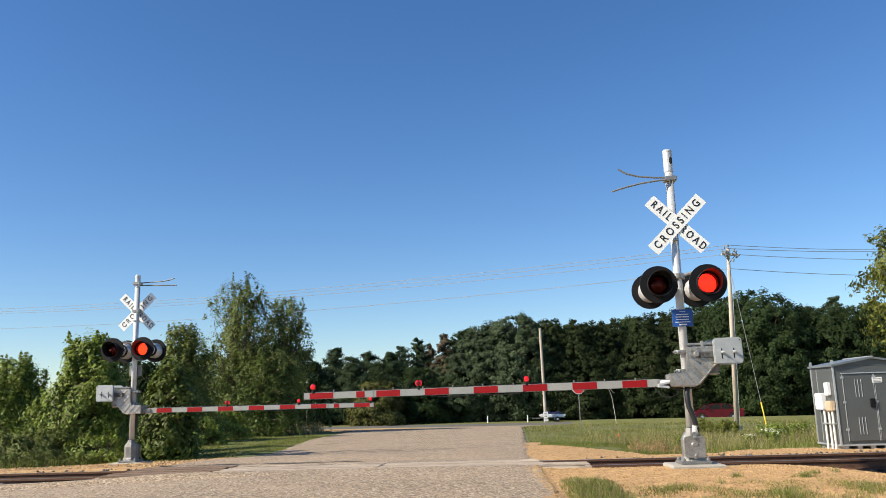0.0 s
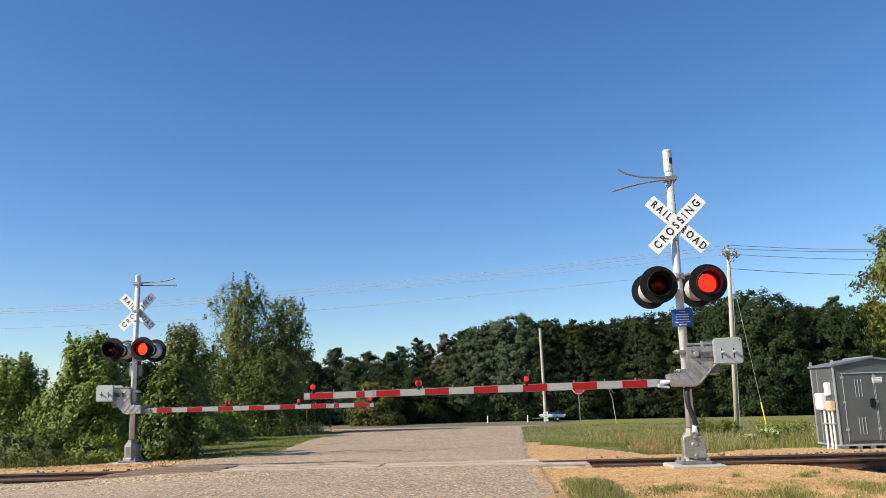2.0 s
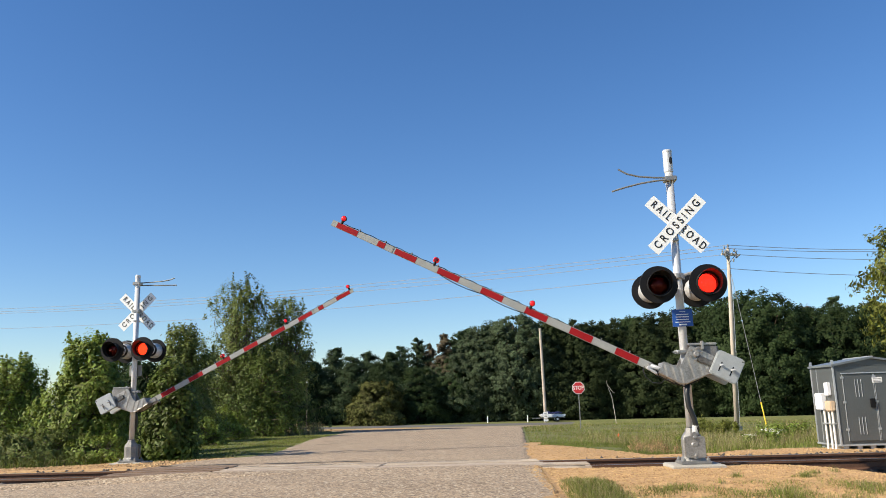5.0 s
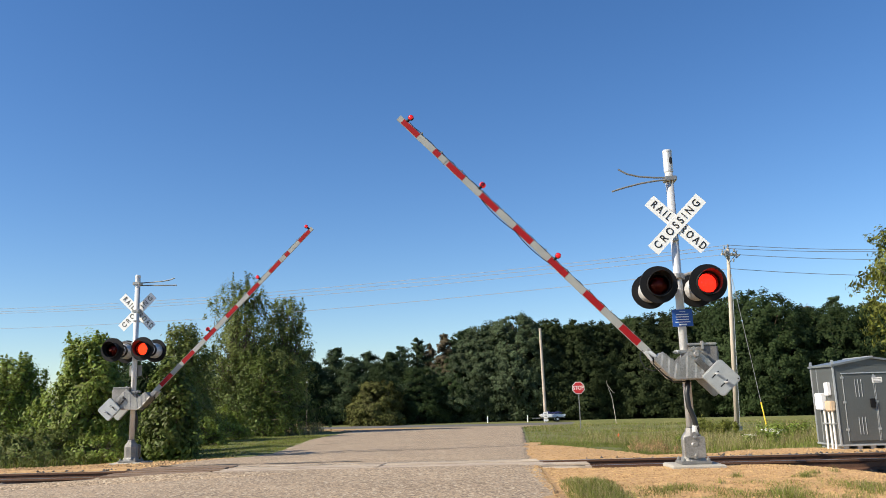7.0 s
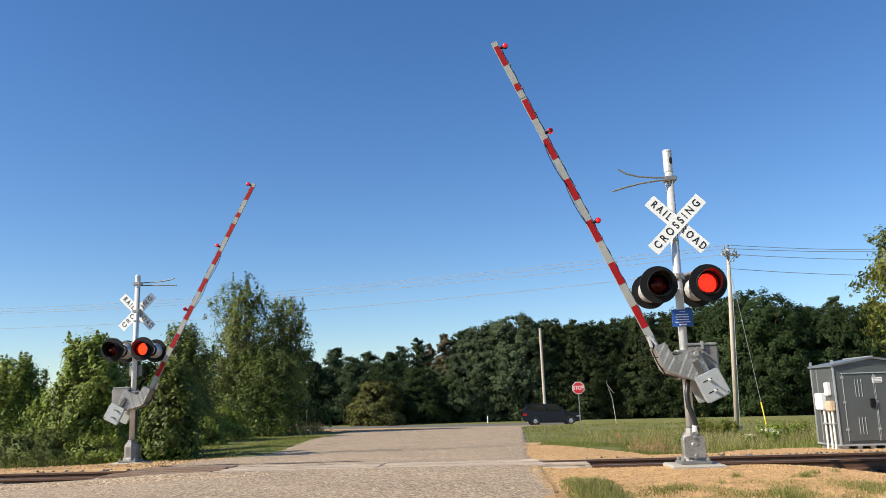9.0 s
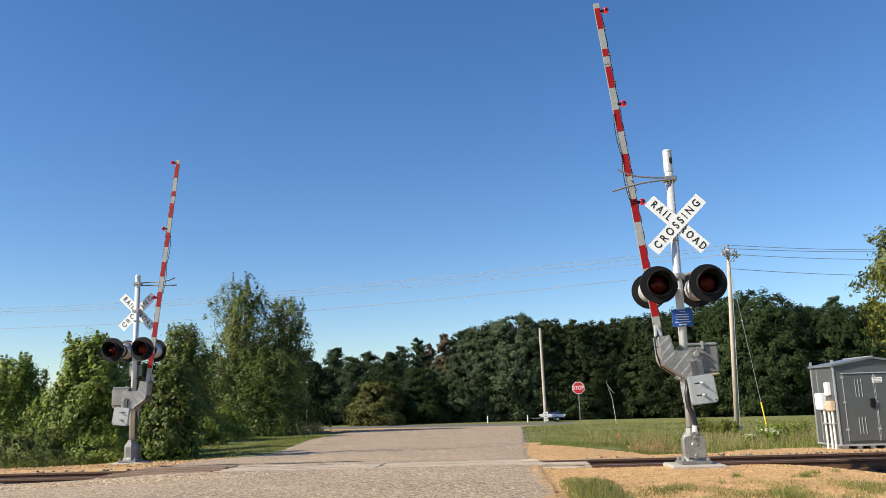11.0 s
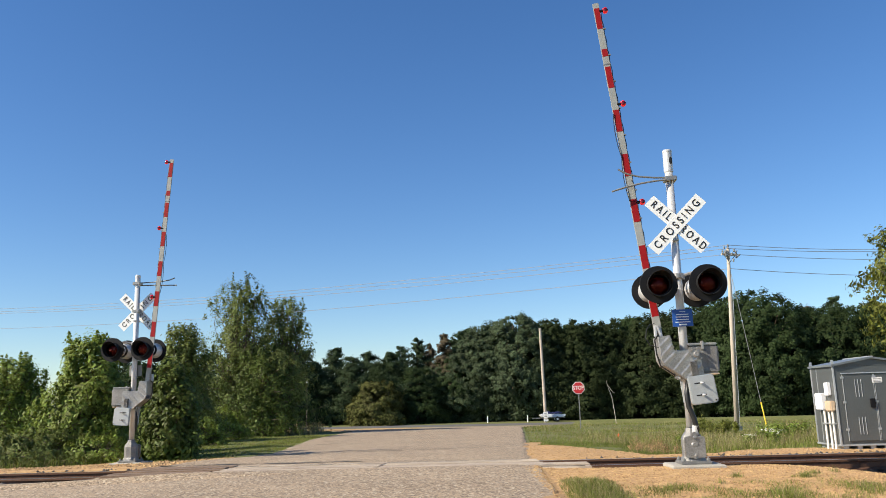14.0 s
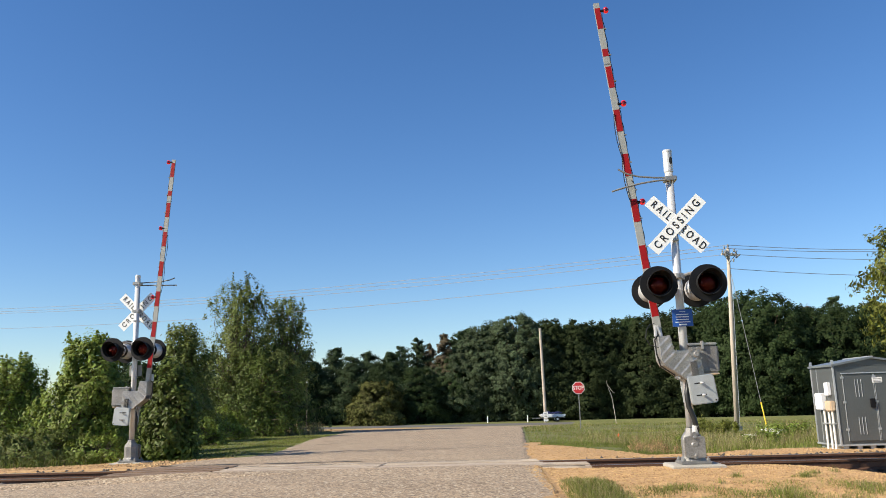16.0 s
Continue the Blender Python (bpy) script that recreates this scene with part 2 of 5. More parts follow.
def box(x0, x1, y0, y1, z0, z1, bevel=0.0):
    return add_box(bmesh.new(), x0, x1, y0, y1, z0, z1, bevel)


def add_tube(bm, pts, radii, seg=12, caps=True):
    """A tube along the points, with a radius at each."""
    pts = [Vector(p) for p in pts]
    if not hasattr(radii, "__len__"):
        radii = [radii] * len(pts)
    rings = []
    for i, p in enumerate(pts):
        d = (pts[min(i + 1, len(pts) - 1)] - pts[max(i - 1, 0)]).normalized()
        side = d.orthogonal().normalized() if i == 0 else (side - d * side.dot(d)).normalized()
        up = d.cross(side)
        rings.append([bm.verts.new(p + (side * math.cos(a) + up * math.sin(a)) * radii[i])
                      for a in (2 * math.pi * k / seg for k in range(seg))])
    for a, b in zip(rings, rings[1:]):
        for k in range(seg):
            bm.faces.new((a[k], a[(k + 1) % seg], b[(k + 1) % seg], b[k]))
    if caps:
        bm.faces.new(rings[0][::-1])
        bm.faces.new(rings[-1])
    return bm


def tube(pts, radii, seg=12, caps=True):
    return add_tube(bmesh.new(), pts, radii, seg, caps)


def lathe(profile, seg=32, axis="Z"):
    """A turned body from (radius, height) pairs."""
    bm = bmesh.new()
    rings = []
    for r, h in profile:
        ring = []
        for k in range(seg):
            a = 2 * math.pi * k / seg
            c, s = r * math.cos(a), r * math.sin(a)
            ring.append(bm.verts.new((c, s, h) if axis == "Z" else (c, h, s)))
        rings.append(ring)
    for a, b in zip(rings, rings[1:]):
        for k in range(seg):
            bm.faces.new((a[k], a[(k + 1) % seg], b[(k + 1) % seg], b[k]))
    bmesh.ops.remove_doubles(bm, verts=bm.verts, dist=1e-5)
    bmesh.ops.recalc_face_normals(bm, faces=bm.faces)
    return bm


def prism(outline, y0, y1, bevel=0.0):
    """An outline in x and z, thick from y0 to y1."""
    bm = bmesh.new()
    f = bm.faces.new([bm.verts.new((x, y0, z)) for x, z in outline])
    got = bmesh.ops.extrude_face_region(bm, geom=[f])["geom"]
    bmesh.ops.translate(bm, verts=[g for g in got if isinstance(g, bmesh.types.BMVert)], vec=(0, y1 - y0, 0))
    bmesh.ops.recalc_face_normals(bm, faces=bm.faces)
    if bevel:
        bmesh.ops.bevel(bm, geom=list(bm.edges), offset=bevel, segments=2, affect="EDGES")
    return bm


def lettering(text, size, spread=1.0):
    """A bmesh of the words, centred, in the x z plane and facing -y."""
    cu = bpy.data.curves.new("text", "FONT")
    cu.body, cu.size, cu.extrude = text, size, 0.002
    cu.align_x, cu.align_y = "CENTER", "CENTER"
    cu.space_character = spread
    cu.offset = size * 0.012
    ob = new("text", cu)
    bpy.context.view_layer.update()
    me = bpy.data.meshes.new_from_object(ob.evaluated_get(bpy.context.evaluated_depsgraph_get()))
    bm = bmesh.new()
    bm.from_mesh(me)
    bmesh.ops.transform(bm, matrix=pose(0, 0, 0, 90), verts=bm.verts)
    bpy.data.objects.remove(ob)
    bpy.data.meshes.remove(me)
    bpy.data.curves.remove(cu)
    return bm


def raw_mesh(name, verts, faces, material):
    me = bpy.data.meshes.new(name)
    me.from_pydata(verts, [], faces)
    me.materials.append(material)
    return me


# ---- the lie of the land ----
TRACK_TURN = -5.4
TU = Vector((math.cos(radians(TRACK_TURN)), math.sin(radians(TRACK_TURN)), 0))
TN = Vector((-TU.y, TU.x, 0))
NEAR_RAIL, FAR_RAIL = 15.35, 16.79
RAIL_TOP = 0.0


def smooth(t):
    t = min(1.0, max(0.0, t))
    return t * t * (3 - 2 * t)


def between(y, stops):
    """The value at y between (y, value) stops, eased."""
    if y <= stops[0][0]:
        return stops[0][1]
    for (a, p), (b, q) in zip(stops, stops[1:]):
        if y <= b:
            return p + (q - p) * (y - a) / (b - a)
    return stops[-1][1]


def road_edges(y):
    """The left and right edge of the lane at y."""
    right = 1.2 + 0.058 * (y - 9.5) if y < 17 else 1.635 + 0.085 * (y - 17)
    left = between(y, ((13.2, -60), (14.4, -14), (15.2, -7.4), (15.6, -6.9), (18.0, -6.7), (20.3, -6.3), (21.8, -5.35), (23.5, -5.0), (30, -5.6), (38, -6.3), (48, -6.25), (54, -6.3), (62, -14)))
    if y > 55:
        right += 0.06 * (y - 55) ** 2
    return left, right


def lane_z(x, y):
    z = 0.14 * (1 - smooth((y + 0.08 * x - 14.2) / 0.9)) * (1 - 0.95 * smooth((-x - 4.5) / 3.0))
    return z - 0.014 * min(52, max(0, y - 20)) - 0.0115 * max(-60, min(60, x)) * smooth((y - 30) / 35)


def ground_z(x, y):
    z = lane_z(x, y)
    left, right = road_edges(y)
    off = max(x - right, left - x)
    d = TN.x * x + TN.y * y
    if off > 0 and y < 62:
        if d > 17.5:
            dip = 0.2 * smooth(off / 4.0) if x > 0 else 0.06 * smooth(off / 3.0)
            z -= dip * smooth((d - 17.5) / 2.0) * (1 - smooth((y - 45) / 15))
        if d < 15.0 and x > 0:
            z -= 0.045 * smooth(off / 0.1) + 0.01 * smooth(off / 1.0) + 0.1 * smooth((d - 13.7) / 1.1) * smooth(off) + 0.2 * smooth((12.4 - y) / 3.5) * smooth(off / 1.5)
            z -= 0.62 * smooth((x - 4.9) / 5.5)
        z += 0.03 * noise.noise((x * 0.5, y * 0.5, 0)) * smooth(off)
    if 14.6 < d < 17.8 and off > 0:
        bed = smooth((d - 14.6) / 0.6) * (1 - smooth((d - 17.3) / 0.5)) * smooth(off / 0.4)
        hollow = 0.32 * smooth((x - 5.6) / 1.6) * (1 - smooth((d - 15.0) / 0.3))
        z = z * (1 - bed) - (0.2 + hollow) * bed
    if y < 62:
        z -= 0.055 if off < 0.35 else 0.055 - 0.02 * smooth((off - 0.35) / 0.3)
    z -= 0.11 * smooth((y - 63.4) / 1.0) * (1 - smooth((y - 74.7) / 0.9))
    if y >= 62 and off > 1:
        z += (0.19 + 0.13 * smooth((x - 4) / 3)) * math.exp(-((y - 62.8) / 1.2) ** 2)
    return z


def bearing(col, dist, row=745.0):
    """The place at a distance ahead that lies in a given direction of view."""
    way = HEAD.to_3x3() @ Vector(((col - 784) / 1430, (441 - row) / 1430, -1))
    return way.x / way.y * dist, EYE[2] + way.z / way.y * dist


def steps(stops):
    """Coordinates from (start, step) pairs; the last pair gives the end."""
    out = []
    for (a, s), (b, _) in zip(stops, stops[1:]):
        n = max(1, round((b - a) / s))
        out += [a + (b - a) * i / n for i in range(n)]
    return out + [stops[-1][0]]


def sheet(name, xs, ys, zf, material, keep=None):
    verts = [(x, y, zf(x, y)) for y in ys for x in xs]
    w = len(xs)
    faces = []
    for j in range(len(ys) - 1):
        for i in range(w - 1):
            if keep is None or keep((xs[i] + xs[i + 1]) / 2, (ys[j] + ys[j + 1]) / 2):
                faces.append((j * w + i, j * w + i + 1, (j + 1) * w + i + 1, (j + 1) * w + i))
    me = raw_mesh(name, verts, faces, material)
    me.shade_smooth()
    return new(name, me)


ground = sheet("ground", steps([(-900, 120), (-60, 6), (-14, 0.3), (0.5, 0.06), (3, 0.3), (14, 1.2), (60, 100), (900, 1)]),
               steps([(-300, 60), (-12, 3), (6, 0.2), (26, 1.0), (60, 0.5), (78, 2), (80, 20), (200, 120), (2400, 1)]), ground_z, M["grass"])
tagged(ground, "uneven mown grass ground with dry patches", "ground", kind="structure")


def ribbon(name, ys, zlift, material, edge=0.065, crown=0.05):
    """The lane: a draped strip with ragged edges."""
    verts, faces = [], []
    cols = 15
    for y in ys:
        l, r = road_edges(y)
        l += edge * noise.noise((0, y * 0.8, 5)) * 2 + 0.02 * noise.noise((3, y * 2.5, 5))
        r += edge * noise.noise((9, y * 0.8, 5)) * 2 + 0.02 * noise.noise((6, y * 2.5, 5))
        for i in range(cols):
            t = (0.0, 0.012)[i] if i < 2 else (1.0, 0.988)[cols - 1 - i] if i > cols - 3 else (i - 1) / (cols - 3)
            x = l + (r - l) * t
            worn = 0.03 if i in (0, cols - 1) else 0.006 if i in (1, cols - 2) else 0.0
            verts.append((x, y, lane_z(x, y) + zlift - worn))
    for j in range(len(ys) - 1):
        for i in range(cols - 1):
            k = j * cols + i
            faces.append((k, k + 1, k + cols + 1, k + cols))
    me = raw_mesh(name, verts, faces, material)
    ob = new(name, me)
    s = ob.modifiers.new("thick", "SOLIDIFY")
    s.thickness, s.offset = 0.05, -1
    return ob


road = ribbon("road", steps([(-14, 1), (8, 0.08), (22, 0.25), (40, 0.5), (62, 1)]), 0.0, M["asphalt"])
tagged(road, "worn pinkish grey chip-sealed asphalt lane with cracks", "road", kind="structure")


def seam(stops, width, lift=0.004, seed=0):
    """A dark strip across the lane, of uneven width, through (x, y) stops: a sealed crack and painted lip shade."""
    verts, faces = [], []
    n = 0
    for (ax, ay), (bx, by) in zip(stops, stops[1:]):
        m = max(2, round(math.hypot(bx - ax, by - ay) / 0.12))
        for i in range(m):
            x, y = ax + (bx - ax) * i / m, ay + (by - ay) * i / m
            y += 0.10 * noise.noise((x * 0.7, seed, 3)) + 0.035 * noise.noise((x * 4, seed, 4))
            w = width * max(0.12, 0.55 + 0.9 * noise.noise((x * 1.3, seed, 8)) + 0.4 * noise.noise((x * 6, seed, 9)))
            verts += [(x, y - w / 2, lane_z(x, y - w / 2) + lift), (x, y + w / 2, lane_z(x, y + w / 2) + lift)]
            if n:
                faces.append((2 * n - 2, 2 * n, 2 * n + 1, 2 * n - 1))
            n += 1
    ob = new("tar_seam", raw_mesh("tar_seam", verts, faces, M["tar_shade"]))
    ob.parent = road
    ob["label"] = "dark strip on the asphalt, for cracks and lip shade"


# cracks, with the shadow line of raised asphalt lips painted in as dark strips
seam(((-5.3, 21.4), (-4.5, 22.2), (-1.0, 22.7), (2.05, 23.2)), 0.16, seed=1)
seam(((-5.0, 21.75), (-3.6, 22.1)), 0.3, seed=2)
seam(((-5.1, 29.4), (-4.4, 30.2), (-3.9, 30.8)), 0.4, seed=3)
# shade along the lane's far-left lip, painted as a wide dark strip
seam(((-6.1, 53.5), (-3.5, 54.6), (0.4, 55.4)), 0.8, seed=4)
seam(((-2.6, 36.7), (-1.7, 36.9)), 0.35, seed=5)
seam(((0.1, 37.4), (0.8, 37.8)), 0.4, seed=6)


def highway_z(x):
    return lane_z(x, 72) - 0.04


hw = sheet("highway", steps([(-260, 10), (260, 1)]), [64.2, 67, 69.5, 72, 74.6], lambda x, y: highway_z(x) + 0.02, M["highway"])
tagged(hw, "dark asphalt highway crossing behind the lane", "road", kind="structure")


# ---- the track ----
def along(s, d, z=0.0):
    return TU * s + TN * d + Vector((0, 0, z))


def rail_bm(s0, s1):
    """A flat-bottomed rail 0.18 m high, along x."""
    half = [(0.037, 0.0), (0.037, -0.035), (0.009, -0.05), (0.009, -0.145), (0.07, -0.165), (0.07, -0.18)]
    prof = [(y, z) for y, z in half] + [(-y, z) for y, z in reversed(half)]
    bm = bmesh.new()
    rows = [[bm.verts.new((s, y, z)) for y, z in prof] for s in (s0, s1)]
    n = len(prof)
    for k in range(n):
        bm.faces.new((rows[0][k], rows[0][(k + 1) % n], rows[1][(k + 1) % n], rows[1][k]))
    bmesh.ops.recalc_face_normals(bm, faces=bm.faces)
    return bm


TRACK_M = Matrix.Rotation(radians(TRACK_TURN), 4, "Z")
for d in (NEAR_RAIL, FAR_RAIL):
    r = part("rail", rail_bm(-160, 160), M["rail"], at=TRACK_M @ pose(0, d, RAIL_TOP))
    tagged(r, "rusty brown steel rail with a worn bright head", "rail", "rails of the track", "structure")
    part("rail_head", box(-160, 160, -0.032, 0.032, 0.0, 0.003), M["railtop"], r, "worn bright running surface")
tie_bm = box(-0.115, 0.115, -1.3, 1.3, -0.18, 0.0, 0.012)
tie_me = bpy.data.meshes.new("tie")
tie_bm.to_mesh(tie_me)
tie_bm.free()
tie_me.materials.append(M["tie"])
bed = new("track_bed")
tagged(bed, "dark stone ballast bed with wooden ties", "track bed", kind="structure")
rng = random.Random(3)
for k in range(-52, 60):
    s = k * 0.52
    if -8.4 < s < 1.2:
        continue
    t = new("tie", tie_me)
    t.parent = bed
    t.matrix_basis = TRACK_M @ pose(s + rng.uniform(-0.03, 0.03), (NEAR_RAIL + FAR_RAIL) / 2 + rng.uniform(-0.03, 0.03), RAIL_TOP - 0.19, 0, 0, rng.uniform(-1, 1))
for k in range(-52, 60):
    s = k * 0.52
    if -8.4 < s < 1.2:
        continue
    for d in (NEAR_RAIL, FAR_RAIL):
        pl = new("tie_plate", bpy.data.meshes.get("tie_plate") or part("tie_plate", box(-0.09, 0.09, -0.17, 0.17, 0, 0.018), M["rail"]).data)
        pl.parent = bed
        pl.matrix_basis = TRACK_M @ pose(s, d, RAIL_TOP - 0.192)
for ob in [o for o in scene.objects if o.name.startswith("tie_plate") and o.parent is None]:
    bpy.data.objects.remove(ob)

# timber crossing panels between and beside the rails, in the lane
panels = thing("crossing_panels", TRACK_M, "weathered timber crossing panels between the rails", "crossing panel")
panels["kind"] = "structure"
rng = random.Random(4)
for d0, d1, n, ends in ((NEAR_RAIL - 0.52, NEAR_RAIL - 0.07, 2, (0.9, 1.15)), (NEAR_RAIL + 0.1, FAR_RAIL - 0.1, 4, (1.15, 1.12, 0.3, 0.25)),
                        (FAR_RAIL + 0.07, FAR_RAIL + 0.4, 1, (0.22,))):
    w = (d1 - d0) / n
    for i in range(n):
        for s0, s1 in ((-8.1, -6.1), (-6.08, -2.9), (-2.88, ends[i])):
            z = RAIL_TOP + 0.022 + rng.uniform(-0.012, 0.012)
            plank = box(s0 + rng.uniform(-.05, .03), s1 - rng.uniform(0.01, 0.04), d0 + i * w + 0.012, d0 + (i + 1) * w - 0.02, -0.12, z, 0.008)
            part("plank", plank, M["panel"] if s0 > -8 else M["oldplank"], panels, "", pose(0, 0, 0, rng.uniform(-0.06, 0.06), rng.uniform(-0.2, 0.2) * 0.3, 0))


def track_seam(s0, s1, d, width, seed, lift=0.006):
    """Dark strips of uneven width along the edge of the planks."""
    a, b = along(s0, d), along(s1, d)
    seam(((a.x, a.y), (b.x, b.y)), width, lift, seed)


track_seam(-8.2, 1.1, NEAR_RAIL - 0.6, 0.09, 11)
track_seam(-8.0, 0.6, NEAR_RAIL - 0.02, 0.1, 12, 0.037)
track_seam(-8.0, 0.0, FAR_RAIL - 0.1, 0.12, 13, 0.037)
track_seam(-8.2, 0.2, FAR_RAIL + 0.5, 0.1, 14)
track_seam(-8.2, -3.5, FAR_RAIL + 1.1, 0.3, 15)


# ---- the crossing signals with their gates ----
PIVOT = (0.072, 0.0, 1.71)
ARM_DROP = -0.42
REACH = 0.112                                      # the beam's setting along its clamp


def signal_lamp(mast, at, glow, name="signal_lamp"):
    """A flashing lamp that faces -y: housing, round background, visor, lens and the turning two-faced reflector."""
    lamp = part(name, lathe([(0.0, 0.36), (0.1, 0.355), (0.17, 0.3), (0.196, 0.16), (0.2, 0.0)], 28, "Y"), M["alu"], mast, "black round signal lamp with a red lens", at, True)
    ring = lathe([(0.303, -0.012), (0.308, 0.0), (0.303, 0.012), (0.185, 0.012), (0.185, -0.012), (0.303, -0.012)], 40, "Y")
    part("background", ring, M["black"], lamp, "round black backing plate")
    # visor: a sleeve open at the front, longer above than below
    bm = bmesh.new()
    seg = 36
    rows = []
    for r, ins in ((0.195, 0), (0.189, 1)):
        back, front = [], []
        for k in range(seg):
            a = 2 * math.pi * k / seg
            ln = 0.14 + 0.13 * max(0.0, math.sin(a)) + 0.02 * math.sin(a)
            back.append(bm.verts.new((r * math.cos(a), 0.0, r * math.sin(a))))
            front.append(bm.verts.new((r * 1.04 * math.cos(a), -ln, r * 1.04 * math.sin(a))))
        rows.append((back, front))
    for k in range(seg):
        j = (k + 1) % seg
        (b0, f0), (b1, f1) = rows
        bm.faces.new((b0[k], b0[j], f0[j], f0[k]))
        bm.faces.new((b1[j], b1[k], f1[k], f1[j]))
        bm.faces.new((f0[k], f0[j], f1[j], f1[k]))
    part("visor", bm, M["blacksoft"], lamp, "black sleeve visor")
    part("well", lathe([(0.1695, 0.0), (0.1695, 0.33), (0.0, 0.345)], 28, "Y"), M["black"], lamp, "dark inside of the lamp")
    lens = part("lens", lathe([(0.0, -0.045), (0.06, -0.04), (0.12, -0.025), (0.165, -0.006), (0.17, 0.0)], 28, "Y"), M["lens_glass"], lamp, "domed red glass lens", smooth=True)
    lens.visible_shadow = False
    part("lens_ring", lathe([(0.189, -0.004), (0.158, -0.004), (0.158, 0.012), (0.189, 0.012)], 28, "Y"), M["black"], lamp, "black lens ring")
    # turning light: a ball lit on its front half and dark on the other
    ball = bmesh.new()
    bmesh.ops.create_uvsphere(ball, u_segments=28, v_segments=16, radius=0.1688)
    for f in ball.faces:
        f.material_index = 0 if f.calc_center_median().y < 0 else 1
        f.smooth = True
    refl = part("reflector", ball, M[glow], lamp, "turning light, lit on one half", pose(0, 0.175, 0))
    refl.data.materials.append(M["lens_dark"])
    return refl


def crossbuck(mast):
    words = {"RAIL": -0.345, "ROAD": 0.345}
    for turn, y, front, back in ((45, -0.122, ("RAIL", "ROAD"), ("CROSSING",)), (-45, -0.135, ("CROSSING",), ("RAIL", "ROAD"))):
        blade = part("crossbuck_blade", box(-0.61, 0.61, -0.003, 0.003, -0.114, 0.114, 0.0), M["white"], mast, "white board with black letters",
                     pose(0.035, y, 3.9, 0, turn, 0))
        for face, said in ((0, front), (180, back)):
            for word in said:
                part("lettering", lettering(word, 0.185, 1.6), M["letter"], blade, "black word " + word,
                     pose(0, 0, 0, 0, 0, face) @ pose(words.get(word, 0), -0.0055, 0) @ Matrix.Diagonal((0.73 if word in words else 0.84, 1, 1, 1)))
    part("crossbuck_clamp", box(-0.09, 0.09, -0.12, 0.08, 3.86, 3.94, 0.01), M["cast"], mast)
    part("crossbuck_clamp", box(-0.05, 0.05, -0.12, 0.08, 3.62, 3.66, 0.01), M["cast"], mast)


ARM_LAMPS = []


def gate_arm(mast, lamp_spots):
    """The barrier: keyed about its hub, arm towards -x."""
    z = ARM_DROP
    tip, root = -6.52 + REACH, -0.62 + REACH
    outline = [(tip, z - 0.054), (root, z - 0.064), (root, z + 0.064), (tip, z + 0.054)]
    arm = part("gate_arm", prism(outline, -0.017, 0.017, 0.004), M["armwhite"], mast, "raised and lowered barrier arm with red and white stripes", pose(*PIVOT))
    t = lambda x: 0.064 - 0.01 * (root - x) / 5.9
    for k in range(8):
        x0, x1 = (-1.23 - 0.8128 * k, -0.83 - 0.8128 * k) if k < 6 else ((-5.63, -5.49), (-6.42, -6.02))[k - 6]
        x0, x1 = x0 + REACH, x1 + REACH
        for y0, y1 in ((-0.0195, -0.0165), (0.0165, 0.0195)):
            part("stripe", prism([(x0, z - t(x0) + .006), (x1, z - t(x1) + .006), (x1, z + t(x1) - .006), (x0, z + t(x0) - .006)], y0, y1), M["armred"], arm, "red reflective stripe")
    part("beam_joint", box(-5.24, -5.22, -0.022, 0.022, z - 0.062, z + 0.062, 0.002), M["steel"], arm, "dark seam where two lengths meet")
    for x in lamp_spots:
        x += REACH
        cap = lathe([(0.0, -0.055), (0.028, -0.05), (0.042, -0.036), (0.046, -0.015), (0.046, 0.015), (0.042, 0.036), (0.028, 0.05), (0.0, 0.055)], 20, "Y")
        for f in cap.faces:
            c = f.calc_center_median()
            f.material_index = 0 if abs(c.y) > 0.7 * abs(c.x) else 1
        lit = part("arm_lamp", cap, M["armlamp"], arm, "small round red lamp", pose(x, 0, z + 0.148), True)
        lit.data.materials.append(M["armlamp_off"])
        ARM_LAMPS.append((lit, (x, 0, z + 0.148)))
        part("lamp_foot", tube([(x, 0, z + 0.04), (x, 0, z + 0.12)], 0.026, 10), M["black"], arm)
        part("lamp_band", lathe([(0.05, -0.016), (0.05, 0.016), (0.042, 0.016), (0.042, -0.016), (0.05, -0.016)], 18, "Y"), M["black"], arm, "", pose(x, 0, z + 0.148))
    # cable clipped along the top, with slack loops below the middle
    pts = [(x, 0.0, z + 0.066 + 0.006 * math.sin(x * 23)) for x in np.linspace(-6.2, -0.7, 110)]
    part("cable", tube(pts, 0.007, 6), M["rubber"], arm, "thin black lamp cable")
    pts = [(x, -0.03, z - 0.055 - 0.035 * abs(math.sin((x + 4.3) * math.pi / 0.8)) ** 0.8) for x in np.linspace(-4.3, -2.7, 40)]
    part("cable", tube(pts, 0.007, 6), M["rubber"], arm, "slack black cable")
    for x in np.linspace(-5.9, -0.9, 11):
        part("cable_clip", box(x - 0.008, x + 0.008, -0.022, 0.022, z + 0.05, z + 0.095), M["steel"], arm)
    part("cable", tube([(-0.6, -0.06, z - 0.05), (-0.59, -0.08, z - 0.13), (-0.52, -0.1, z - 0.2), (-0.38, -0.1, z - 0.24), (-0.26, -0.1, z - 0.19), (-0.2, -0.1, z - 0.06)], 0.008, 6), M["rubber"], arm, "loose black cable loop")
    # clamp between arm and elbow plates
    part("arm_clamp", box(-0.56, -0.3, -0.05, 0.05, z - 0.055, z + 0.055, 0.012), M["cast"], arm)
    part("clamp_pin", tube([(-0.5, -0.03, z + 0.01), (-0.36, -0.1, z + 0.01)], 0.035, 10), M["alu"], arm, "bright shear pin boss")
